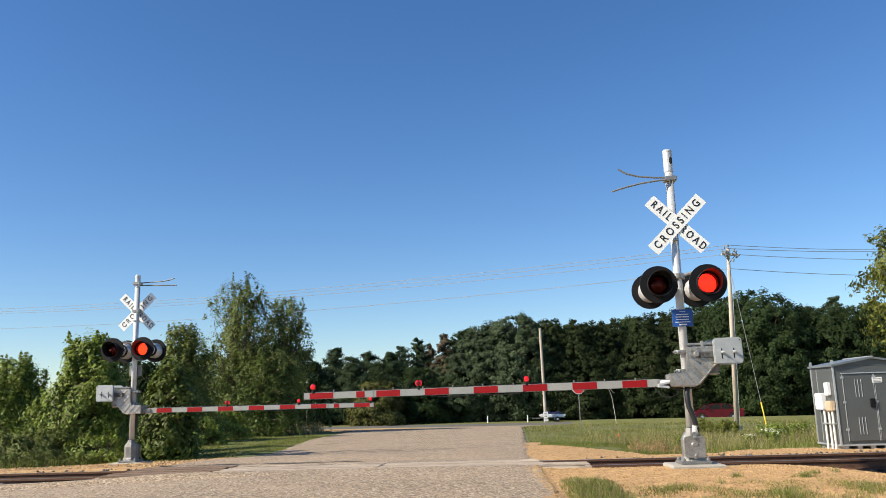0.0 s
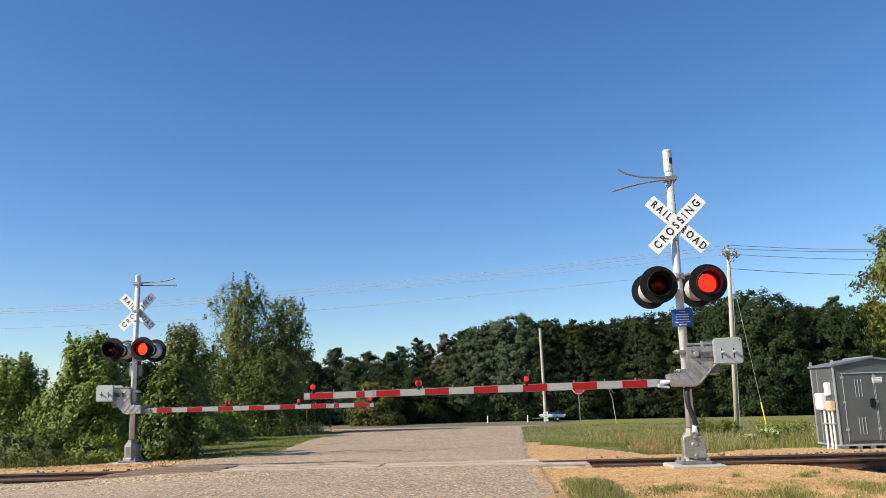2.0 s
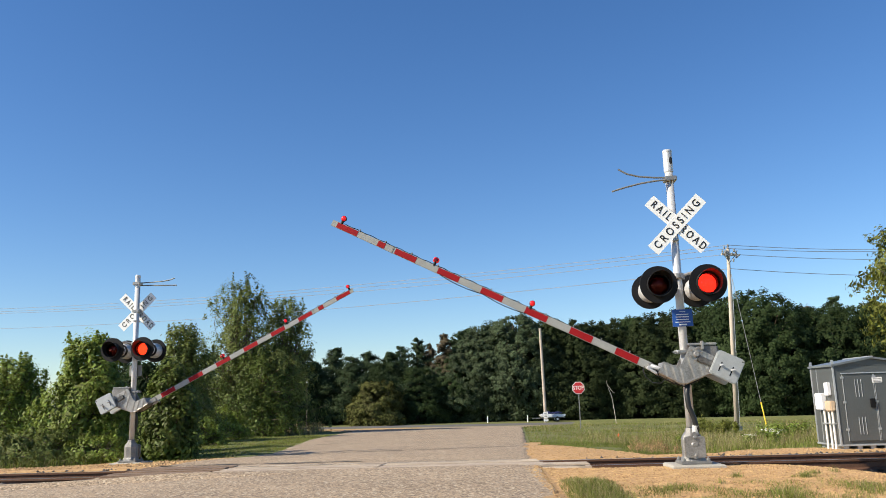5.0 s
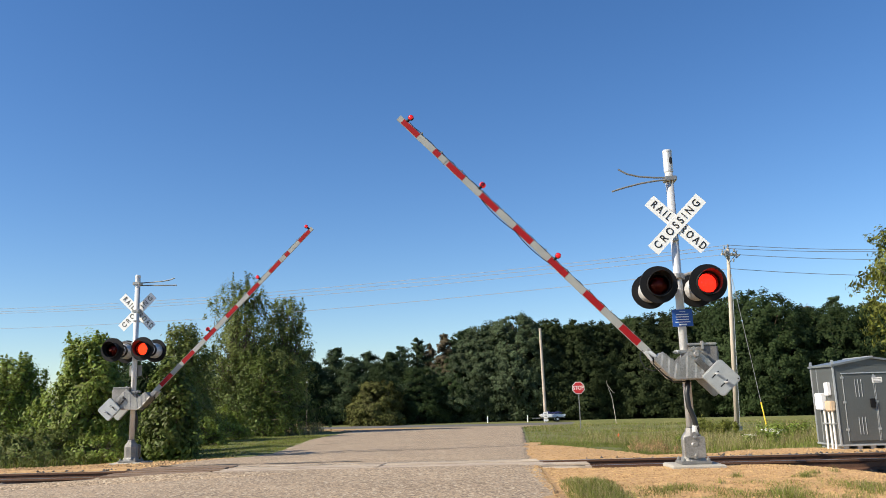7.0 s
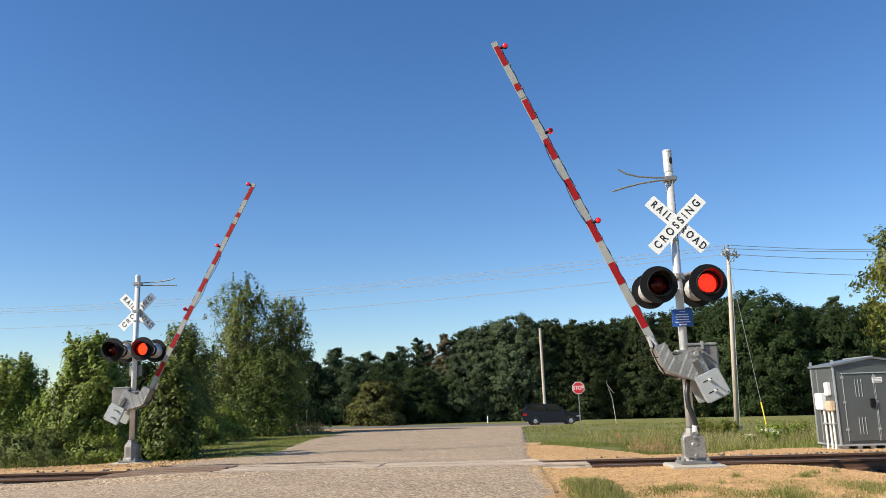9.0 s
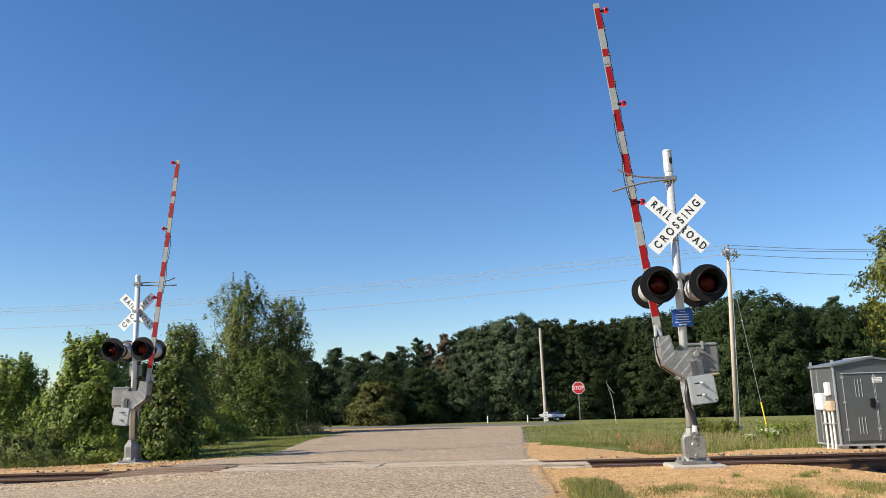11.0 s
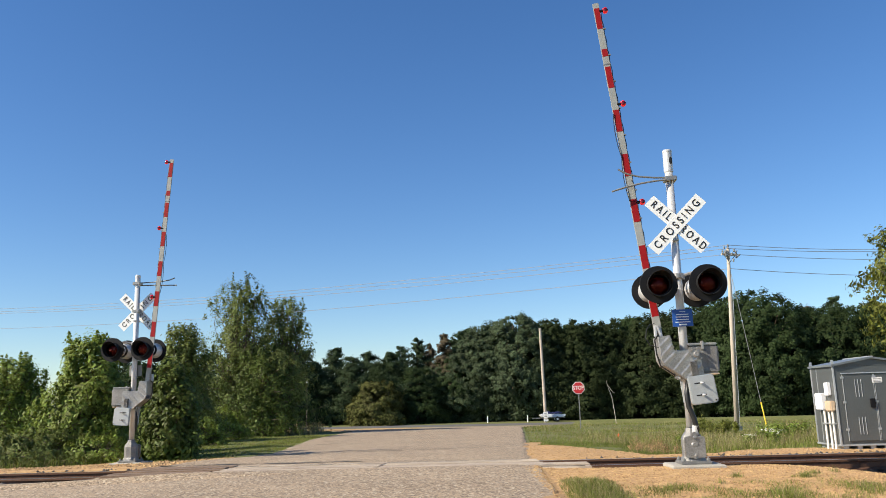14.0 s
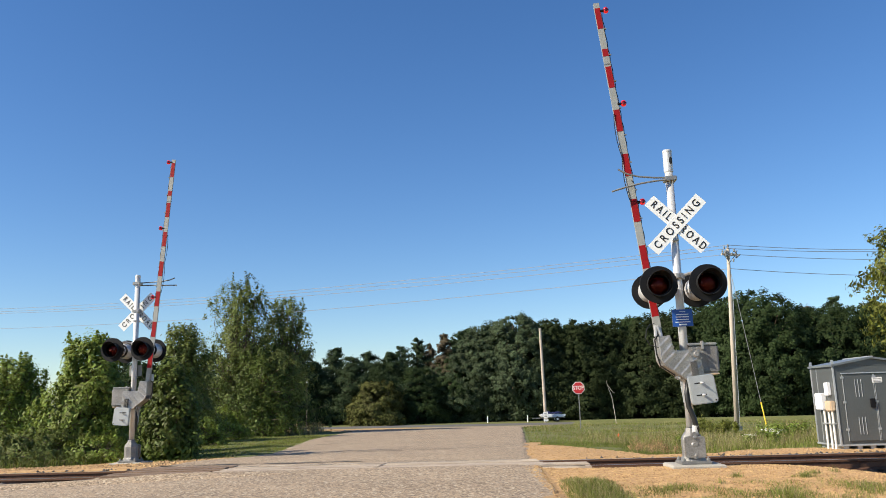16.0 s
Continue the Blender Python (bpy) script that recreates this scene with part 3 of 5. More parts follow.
    for dz in (0.1, -0.13):
        part("clamp_wing", box(-0.55, -0.37, -0.15, -0.06, dz - 0.018, dz + 0.018, 0.006), M["alu"], arm, "bright cast clamp wing", pose(0, 0, z, 0, -14 if dz > 0 else 8, 0) @ pose(0, 0, 0))
    elbow = [(-0.37, -0.468), (0.0, -0.485), (0.085, -0.455), (0.37, -0.143), (0.345, 0.136), (-0.08, 0.136), (-0.095, -0.2), (-0.125, -0.262), (-0.37, -0.282)]
    ribs = (((-0.335, -0.29), (-0.2, -0.466)), ((-0.205, -0.275), (-0.035, -0.474)), ((-0.07, -0.25), (0.075, -0.45)),
            ((-0.044, -0.03), (0.21, -0.312)), ((0.02, 0.125), (0.3, -0.212)), ((0.19, 0.125), (0.358, -0.12)))
    for y in (-0.2, 0.16):
        plate = part("elbow_plate", prism(elbow, y, y + 0.035, 0.006), M["cast"], arm, "ribbed cast aluminium elbow plate")
        for (ax, az), (bx, bz) in ribs:
            v = Vector((bx - ax, 0, bz - az))
            tilt = math.degrees(math.atan2(-v.z, v.x))
            f0, f1 = (y + 0.001, y - 0.006) if y < 0 else (y + 0.034, y + 0.041)
            rib = bmesh.new()                       # a low ridge, steep on its lower side
            rows = [[rib.verts.new(p) for p in ((x, f0, -0.045), (x, f1, -0.012), (x, f0, 0.045))] for x in (0, v.length)]
            for a, b in ((0, 1), (1, 2), (2, 0)):
                rib.faces.new((rows[0][a], rows[0][b], rows[1][b], rows[1][a]))
            rib.faces.new(rows[0])
            rib.faces.new(rows[1][::-1])
            bmesh.ops.recalc_face_normals(rib, faces=rib.faces)
            part("rib", rib, M["cast"], plate, "", pose(ax, 0, az, 0, tilt, 0))
        rim = [(-0.37, -0.468), (0.0, -0.485), (0.085, -0.455), (0.37, -0.143)]
        part("rim", tube([(x, y + 0.017, zz) for x, zz in rim], 0.021, 8), M["cast"], plate, "thick rolled lower edge")
    # webs that tie the two plates, with the cable lying between them
    part("elbow_web", box(-0.36, -0.02, -0.17, 0.17, -0.475, -0.457, 0.004), M["cast"], arm)
    part("elbow_web", box(-0.02, 0.4, -0.17, 0.17, -0.01, 0.01, 0.004), M["cast"], arm, "", pose(0.075, 0, -0.45, 0, -47.6, 0) @ pose(0.03, 0, 0.0))
    part("elbow_web", box(-0.37, -0.34, -0.17, 0.17, -0.46, -0.29, 0.004), M["castdark"], arm)
    part("cable", tube([(-0.42, -0.08, -0.42), (-0.33, -0.1, -0.52), (-0.1, -0.1, -0.53), (0.1, -0.08, -0.5), (0.28, -0.08, -0.3)], 0.013, 7), M["rubber"], arm, "black cable under the elbow")
    for y in (-0.31, 0.235):
        cw = [(0.33, -0.16), (0.75, -0.165), (0.785, -0.135), (0.785, 0.225), (0.75, 0.258), (0.365, 0.255), (0.33, 0.22)]
        part("counterweight", prism(cw, y, y + 0.075, 0.014), M["galv"], arm, "grey steel counterweight plate")
        part("weight_slot", lathe([(0.0, -0.003), (0.011, -0.003), (0.011, 0.0)], 10, "Y"), M["black"], arm, "", pose(0.745, y - 0.001 if y < 0 else y + 0.079, 0.215))
        f = y - 0.025 if y < 0 else y + 0.1
        for hx in (0.45, 0.64):
            part("weight_slot", box(hx - 0.009, hx + 0.009, y - 0.003 if y < 0 else y + 0.073, y + 0.002 if y < 0 else y + 0.078, -0.075, 0.085, 0.001), M["black"], arm, "dark adjusting slot")
            part("weight_stud", tube([(hx, y if y < 0 else y + 0.075, 0.03), (hx, f - (0.13 if y < 0 else -0.13), 0.03)], 0.009, 8), M["alu"], arm, "bright threaded stud")
            part("weight_nut", lathe([(0.0, -0.02), (0.022, -0.02), (0.022, 0.02), (0.0, 0.02)], 6, "Y"), M["alu"], arm, "", pose(hx, f - (0.005 if y < 0 else -0.005), 0.03))
            part("weight_arm", box(0.1, 0.4, y + 0.07 if y < 0 else y - 0.05, y + 0.12 if y < 0 else y + 0.005, -0.05, 0.05, 0.008), M["castdark"], arm)
    return arm


def crossing_signal(m, label, lamp_spots, tall=5.23):
    mast = thing("crossing_signal", m, label, "railroad signal", "signals of the crossing")
    part("foundation", lathe([(0.58, -0.25), (0.58, 0.0), (0.55, 0.02), (0.0, 0.022)], 4), M["concrete"], mast, "square concrete footing", pose(0, 0, 0, 0, 0, 45) @ pose(0, 0, -0.02))
    part("base_plate", box(-0.24, 0.24, -0.24, 0.24, 0.0, 0.05, 0.012), M["castdark"], mast)
    part("junction_base", lathe([(0.2, 0.05), (0.19, 0.09), (0.17, 0.12), (0.17, 0.38), (0.15, 0.44), (0.1, 0.5), (0.085, 0.56)], 8), M["castdark"], mast, "cast aluminium junction box base", pose(0, 0, 0, 0, 0, 22.5))
    lid = prism([(-0.15, 0.1), (-0.04, 0.1), (0.0, 0.075), (0.04, 0.1), (0.15, 0.1), (0.165, 0.13), (0.165, 0.4), (0.15, 0.43), (0.05, 0.44), (0.03, 0.5), (-0.03, 0.5), (-0.05, 0.44), (-0.15, 0.43), (-0.165, 0.4), (-0.165, 0.13)], -0.205, -0.16, 0.01)
    lid = part("base_lid", lid, M["cast"], mast, "lobed cast cover plate")
    part("lid_badge", lathe([(0.0, -0.012), (0.045, -0.012), (0.06, 0.0)], 16, "Y"), M["cast"], lid, "raised oval badge", pose(0, -0.204, 0.31) @ Matrix.Diagonal((1, 1, 0.6, 1)))
    part("lid_badge", box(-0.11, 0.11, -0.211, -0.203, 0.16, 0.17, 0.002), M["cast"], lid, "raised rim line")
    part("conduit_collar", tube([(0.04, -0.12, 0.46), (0.05, -0.13, 0.6)], 0.056, 12), M["alu"], mast, "bright conduit collar")
    for a in range(4):
        x, y = 0.19 * (1 if a % 2 else -1), 0.19 * (1 if a > 1 else -1)
        part("anchor_bolt", tube([(x, y, 0.0), (x, y, 0.11)], 0.014, 8), M["steel"], mast)
        part("anchor_nut", lathe([(0.0, 0.09), (0.03, 0.09), (0.03, 0.055), (0.0, 0.055)], 6), M["steel"], mast, "", pose(x, y, 0))
    part("base_bolt", lathe([(0, -0.035), (0.018, -0.035), (0.03, -0.012), (0.03, 0)], 8, "Y"), M["cast"], mast, "", pose(0, -0.21, 0.42))
    part("base_bolt", lathe([(0, -0.035), (0.018, -0.035), (0.03, -0.012), (0.03, 0)], 8, "Y"), M["cast"], mast, "", pose(0, -0.21, 0.14))
    part("pole", tube([(0, 0, 0.5), (0, 0, tall - 0.35)], 0.068, 20), M["alu"], mast, "bright aluminium mast", None, True)
    h = tall
    if tall > 5:
        part("pole_sleeve", lathe([(0.0, h), (0.075, h), (0.082, h - 0.01), (0.082, h - 0.04), (0.078, h - 0.05), (0.078, h - 0.38), (0.068, h - 0.4)], 20), M["alu"], mast, "wider top sleeve")
        part("sleeve_slot", lathe([(0.0, -0.012), (0.022, -0.01), (0.03, 0.0)], 14, "Y"), M["blacksoft"], mast, "dark hand hole", pose(0.03, -0.072, h - 0.2) @ Matrix.Diagonal((1, 1, 2.4, 1)))
    else:
        part("pole_cap", lathe([(0.0, h), (0.066, h), (0.071, h - 0.01), (0.071, h - 0.05), (0.068, h - 0.06), (0.068, h - 0.36)], 20), M["alu"], mast, "plain rounded cap")
    # two thin bent rods near the top, over the arm's tip
    rest = pose(0, 0, tall - 5.25 + (0.29 if tall < 5 else 0)) @ Matrix.Diagonal((1.07, 1, 1, 1))
    part("arm_rest", tube(([(0.05, -0.09, 4.74), (-0.25, -0.1, 4.75), (-0.5, -0.11, 4.78), (-0.68, -0.12, 4.83), (-0.82, -0.13, 4.92)] if tall > 5 else [(0.05, -0.09, 4.76), (-0.3, -0.1, 4.77), (-0.6, -0.11, 4.79), (-0.78, -0.12, 4.82), (-0.9, -0.13, 4.87)]), 0.016, 8), M["steel"], mast, "thin bent wind guide rod", rest)
    part("arm_rest", tube(([(0.05, -0.1, 4.71), (-0.25, -0.11, 4.69), (-0.5, -0.12, 4.65), (-0.75, -0.13, 4.59), (-0.94, -0.14, 4.53)] if tall > 5 else [(0.05, -0.1, 4.7), (-0.3, -0.11, 4.69), (-0.6, -0.12, 4.68), (-0.95, -0.13, 4.67)]), 0.016, 8), M["steel"], mast, "thin bent wind guide rod", rest)
    part("rest_clamp", box(-0.09, 0.1, -0.12, 0.09, 4.69, 4.77, 0.01), M["cast"], mast, "", rest)
    crossbuck(mast)
    # lamp cross arm with front and rear pairs
    part("lamp_bracket", lathe([(0.1, 2.98), (0.11, 3.0), (0.11, 3.06), (0.095, 3.08), (0.07, 3.08)], 16), M["cast"], mast)
    reflectors = []
    for side in (-1, 1):
        for front in (-1, 1):
            part("lamp_arm", tube([(0.06 * side, 0.05 * front, 3.04), (0.22 * side, 0.08 * front, 3.08), (0.385 * side, 0.16 * front, 3.08), (0.385 * side, 0.2 * front, 3.0)], 0.022, 8), M["cast"], mast)
            at = pose(0.395 * side, -0.36 if front < 0 else 0.46, 2.86, 0, 0, 0 if front < 0 else 180)
            glow = "lens_amber" if side < 0 else "lens_lit"
            reflectors.append(signal_lamp(mast, at, glow))
    # blue notice plate
    sign = part("notice_plate", box(-0.165, 0.165, -0.006, 0.0, -0.14, 0.14, 0.0), M["blue"], mast, "blue emergency notice with white lines of writing", pose(0.0, -0.085, 2.33))
    part("notice_back", box(-0.165, 0.165, 0.001, 0.012, -0.14, 0.14), M["steel"], sign, "grey metal back")
    for i, (w, h) in enumerate(((0.05, 0.008), (0.1, 0.011), (0.11, 0.012), (0.1, 0.012), (0.12, 0.012), (0.06, 0.024))):
        part("writing_bar", box(-w, w, -0.009, -0.0065, 0.1 - 0.042 * i - h / 2, 0.1 - 0.042 * i + h / 2), M["white"], sign)
    # gate mechanism: a cast case beside the mast, with clamps
    case = part("mechanism_case", box(0.06, 0.52, -0.14, 0.15, 1.42, 1.88, 0.03), M["castdark"], mast, "cast aluminium gate mechanism case")
    part("case_lid", box(0.04, 0.5, -0.16, 0.13, 1.87, 1.91, 0.012), M["cast"], case, "overhanging cast lid")
    part("lid_hasp", box(0.24, 0.28, -0.19, -0.12, 1.8, 1.94, 0.008), M["cast"], case)
    part("case_strip", box(0.2, 0.5, -0.15, 0.12, 1.395, 1.42, 0.004), M["tan"], case, "tan gasket strip")
    for z in (1.36, 1.47, 1.78):
        part("case_clamp", box(-0.11, 0.14, -0.1, 0.1, z - 0.03, z + 0.03, 0.012), M["cast"], mast)
        for y in (-0.085, 0.06):
            part("clamp_bolt", tube([(-0.17, y, z), (-0.1, y, z)], 0.016, 8), M["steel"], mast)
            part("clamp_nut", lathe([(0.0, -0.012), (0.03, -0.012), (0.03, 0.012), (0.0, 0.012)], 6), M["alu"], mast, "", pose(-0.13, y, z, 0, 90, 0))
    hub = part("hub", lathe([(0.0, -0.045), (0.035, -0.045), (0.05, -0.02), (0.05, 0.0)], 14, "Y"), M["cast"], mast, "bolted end of the gate shaft", pose(PIVOT[0] + 0.07, -0.208, PIVOT[2] + 0.015))
    for i in range(6):
        a = i * math.pi / 3 + 0.3
        part("hub_bolt", lathe([(0.0, -0.03), (0.019, -0.03), (0.019, 0.0)], 6, "Y"), M["castdark"], hub, "", pose(0.095 * math.cos(a), 0, 0.095 * math.sin(a)))
    part("shaft", tube([(PIVOT[0] + 0.07, -0.205, PIVOT[2]), (PIVOT[0] + 0.07, 0.19, PIVOT[2])], 0.05, 14), M["steel"], mast)
    part("conduit", tube([(0.0, -0.1, 1.32), (-0.045, -0.13, 1.1), (-0.035, -0.14, 0.9), (0.03, -0.15, 0.72), (0.065, -0.14, 0.55), (0.05, -0.12, 0.45)], 0.042, 10), M["rubber"], mast, "black flexible conduit", None, True)
    return mast, gate_arm(mast, lamp_spots), reflectors


GATE_TURN = -3.5
near_signal, near_arm, near_lamps = crossing_signal(pose(3.91, 13.39, 0.12, 0, 0, GATE_TURN), "aluminium railroad crossing signal with gate beside tan gravel", (-6.36, -4.58, -2.79))
far_signal, far_arm, far_lamps = crossing_signal(pose(-8.22, 21.44, -0.05, 0, 0, 180 + GATE_TURN), "aluminium railroad crossing signal with gate before vine-covered bushes", (-6.44, -4.58, -2.7), 4.87)


# ---- the relay cabinet ----
def relay_house(m):
    w, dp, h = 1.86, 1.32, 2.0
    ob = thing("relay_cabinet", m, "grey steel relay cabinet with double doors on gravel", "equipment cabinet")
    part("body", box(0, w, 0, dp, 0.08, h, 0.01), M["cab"], ob, "grey steel walls")
    for x in np.linspace(0.12, w - 0.12, 6):
        part("skid_foot", box(x - 0.06, x + 0.06, 0.02, dp - 0.02, 0.0, 0.08), M["cabtrim"], ob)
    part("base_rail", box(-0.03, w + 0.03, -0.03, dp + 0.03, 0.08, 0.12, 0.005), M["cabtrim"], ob)
    roof = prism([(-0.05, h + 0.0), (w / 2, h + 0.17), (w + 0.05, h + 0.0), (w + 0.05, h + 0.05), (w / 2, h + 0.22), (-0.05, h + 0.05)], -0.07, dp + 0.07)
    part("roof", roof, M["cabroof"], ob, "low-pitched grey steel roof")
    part("gable", prism([(0.0, h), (w, h), (w / 2, h + 0.165)], 0.0, 0.03), M["cab"], ob)
    part("gable", prism([(0.0, h), (w, h), (w / 2, h + 0.165)], dp - 0.03, dp), M["cab"], ob)
    part("ridge_cap", box(w / 2 - 0.05, w / 2 + 0.05, -0.08, dp + 0.08, h + 0.205, h + 0.232, 0.005), M["cabtrim"], ob)
    for x in (-0.02, w - 0.02):
        for y in (-0.02, dp - 0.02):
            part("corner_trim", box(x, x + 0.04, y, y + 0.04, 0.12, h - 0.02, 0.004), M["cabtrim"], ob, "bright corner angle")
            part("lifting_lug", prism([(x - 0.02, h), (x + 0.06, h), (x + 0.05, h + 0.16), (x - 0.01, h + 0.16)], y, y + 0.015), M["cabtrim"], ob)
    for x in (0.19, 0.96):
        door = part("door", box(x, x + 0.74, -0.035, -0.004, 0.2, h - 0.2, 0.006), M["cab"], ob, "grey steel door")
        for e in (x - 0.006, x + 0.734):
            part("door_edge", box(e, e + 0.012, -0.042, -0.02, 0.2, h - 0.2, 0.002), M["cabtrim"], door, "bright door edge")
        part("drip_edge", box(x - 0.02, x + 0.76, -0.06, -0.003, h - 0.19, h - 0.165, 0.003), M["cabtrim"], door)
        for z in (h - 0.75, 0.35):
            for i in range(3):
                part("vent_slot", box(x + 0.28 + 0.075 * i, x + 0.295 + 0.075 * i, -0.046, -0.034, z, z + 0.42, 0.003), M["cabtrim"], door, "bright louvre edge")
        for z in (0.45, 1.1, 1.7):
            part("hinge", box(x - 0.05, x + 0.03, -0.05, -0.03, z, z + 0.05, 0.004), M["cabtrim"], door)
        part("handle", box(x + 0.6, x + 0.72, -0.085, -0.034, 0.98, 1.2, 0.012), M["black"], door, "black padlock box")
    part("notice", box(0.9, 1.14, -0.044, -0.0355, h - 0.42, h - 0.29), M["white"], ob, "white notice plate")
    for i in range(3):
        part("writing_bar", box(0.92, 1.12, -0.047, -0.0445, h - 0.405 + 0.035 * i, h - 0.393 + 0.035 * i), M["steel"], ob)
    # service boxes and conduits on the side wall
    part("meter_box", box(-0.14, 0.0, 0.55, 0.95, 0.95, 1.36, 0.02), M["boatwhite"], ob, "white service box")
    part("meter_cover", box(-0.1, 0.0, 0.22, 0.42, 1.3, 1.62, 0.015), M["boatwhite"], ob, "white cover plate")
    part("splice_box", box(-0.13, 0.0, 0.06, 0.4, 0.92, 1.17, 0.02), M["tan"], ob, "tan junction box")
    for y in (0.16, 0.36, 0.62):
        part("side_conduit", tube([(-0.06, y, -0.05), (-0.06, y, 0.97)], 0.028, 10), M["pvc"], ob, "white plastic conduit")
    part("strap", box(-0.11, 0.0, 0.1, 0.7, 0.6, 0.63), M["cabtrim"], ob)
    part("side_seam", box(-0.008, 0.0, 0.98, 1.0, 0.14, h - 0.03), M["cabtrim"], ob)
    return ob


relay = relay_house(pose(9.52, 20.21, -0.22, 0, 0, -2.0))


# ---- keyed motion ----
NEAR_ARM = [(0.0, 0.0), (2.1, 0.0), (2.3, 0.5), (2.5, 2.2), (3.0, 7.4), (3.5, 12.5), (4.0, 17.2), (6.3, 39.8), (6.5, 41.8), (7.0, 46.4), (7.5, 51.3),
            (8.0, 56.1), (8.5, 61.0), (9.0, 65.8), (9.2, 67.7), (10.0, 75.2), (10.6, 80.6), (10.9, 83.2), (11.1, 83.2), (11.3, 82.6), (11.5, 82.6), (12.0, 83.5), (12.5, 83.8), (13.0, 82.4),
            (13.5, 83.8), (14.0, 83.1), (14.5, 83.1), (15.0, 83.5), (15.5, 82.8), (16.0, 83.2)]
FAR_ARM = [(0.0, 0.0), (2.1, 0.0), (2.3, 0.4), (2.5, 2.0), (3.0, 7.4), (3.5, 12.1), (4.0, 17.0), (6.3, 38.7), (6.5, 40.3), (7.0, 45.1), (7.5, 49.5),
           (8.0, 54.1), (8.5, 58.7), (9.0, 63.5), (9.2, 65.4), (10.0, 73.2), (10.8, 81.0), (11.1, 84.8), (11.3, 85.9), (11.5, 86.1), (12.0, 84.3), (12.5, 85.2), (13.0, 85.3),
           (13.5, 84.3), (14.0, 85.3), (14.5, 84.8), (15.0, 84.9), (15.5, 84.5), (16.0, 84.8)]


def flash(first_lit):
    """Half turns of a reflector, once each half second, until both lamps rest dark."""
    rows, a = [(0.0, 0 if first_lit else 180)], 0 if first_lit else 180
    t = 0.4
    while t < 11.0:
        last = t > 10.35
        if not (last and a % 360 == 180):
            rows += [(t, a), (t + 1 / 30, a + 60), (t + 2 / 30, a + 120), (t + 0.1, a + 180)]
            a += 180
        if last and a % 360 == 180:
            break
        t += 0.5
    return rows + [(16.0, a)]


def blink(place, near):
    """Quarter turns of an arm lamp: the tip's burns on, the other two change about, and all go dark once the arm is up."""
    if place == 0:
        return [(0.0, 0), (10.6, 0), (10.65, 45), (10.7, 90), (16.0, 90)]
    a = 0 if (place == 2) == near else 90
    rows, t = [(0.0, a)], 0.4
    while t < 10.45:
        rows += [(t, a), (t + 1 / 30, a + 45), (t + 2 / 30, a + 90)]
        a += 90
        t += 0.5
    if a % 180 == 0:
        rows += [(10.65, a), (10.7, a + 45), (10.75, a + 90)]
        a += 90
    return rows + [(16.0, a)]


def motions():
    for arm, rows in ((near_arm, NEAR_ARM), (far_arm, FAR_ARM)):
        low, high = (-0.3, 0.7) if arm is near_arm else (-0.3, 0.35)        # set of each arm, lowered and raised
        walk(arm, [(t, pose(*PIVOT, 0, a + low + (high - low) * a / 84, 0)) for t, a in rows])
    for lamps, order in ((near_lamps, (False, False, True, True)), (far_lamps, (True, True, False, False))):
        for refl, lit in zip(lamps, order):
            walk(refl, [(t, pose(0, 0.175, 0, 0, 0, a)) for t, a in flash(lit)])
    for k, (lamp, at) in enumerate(ARM_LAMPS):
        walk(lamp, [(t, pose(*at, 0, 0, a)) for t, a in blink(k % 3, k < 3)])
    ticks = [0.5 * k for k in range(33)]
    walk(red_car, [(t, red_at(t)) for t in ticks])
    walk(dark_car, [(t, dark_at(t)) for t in ticks])


# ---- trees and bushes ----
def leaf_cloud(clumps, per, size, rs, shell=0.55):
    """Leaves as small folded quads, thickest towards the outside of each clump. clumps: x, y, z, rx, ry, rz."""
    C = np.array(clumps, float)
    n = per * len(C)
    idx = np.repeat(np.arange(len(C)), per)
    d = rs.normal(size=(n, 3))
    d /= np.linalg.norm(d, axis=1)[:, None]
    rad = shell + (1 - shell) * rs.random(n) ** 0.6
    lump = 1 + 0.22 * np.sin(d[:, 0] * 5 + idx * 1.7) * np.cos(d[:, 2] * 6 + idx)
    pos = C[idx, :3] + d * C[idx, 3:] * (rad * lump)[:, None] + rs.normal(size=(n, 3)) * C[idx, 3:] * 0.22
    nrm = d + rs.normal(size=(n, 3)) * 0.55
    nrm[:, 2] += 0.35
    nrm /= np.linalg.norm(nrm, axis=1)[:, None]
    a = np.cross(nrm, rs.normal(size=(n, 3)))
    a /= np.linalg.norm(a, axis=1)[:, None] + 1e-9
    b = np.cross(nrm, a)
    s = size * (0.6 + 0.8 * rs.random(n))[:, None]
    return np.stack([pos - a * s, pos + b * s * 0.45 + nrm * s * 0.12, pos + a * s, pos - b * s * 0.45 + nrm * s * 0.12], 1).reshape(-1, 3)


def cloud_mesh(name, verts, material, corners=4):
    me = bpy.data.meshes.new(name)
    n = len(verts) // corners
    me.vertices.add(len(verts))
    me.vertices.foreach_set("co", verts.astype(np.float32).ravel())
    me.loops.add(corners * n)
    me.loops.foreach_set("vertex_index", np.arange(corners * n, dtype=np.int32))
    me.polygons.add(n)
    me.polygons.foreach_set("loop_start", np.arange(0, corners * n, corners, dtype=np.int32))
    me.update(calc_edges=True)
    me.materials.append(material)
    return me


def crown_part(parent, verts, material, label="", name="crown", corners=4):
    ob = new(name, cloud_mesh(name, verts, material, corners))
    ob.parent = parent
    if label:
        ob["label"] = label
    return ob


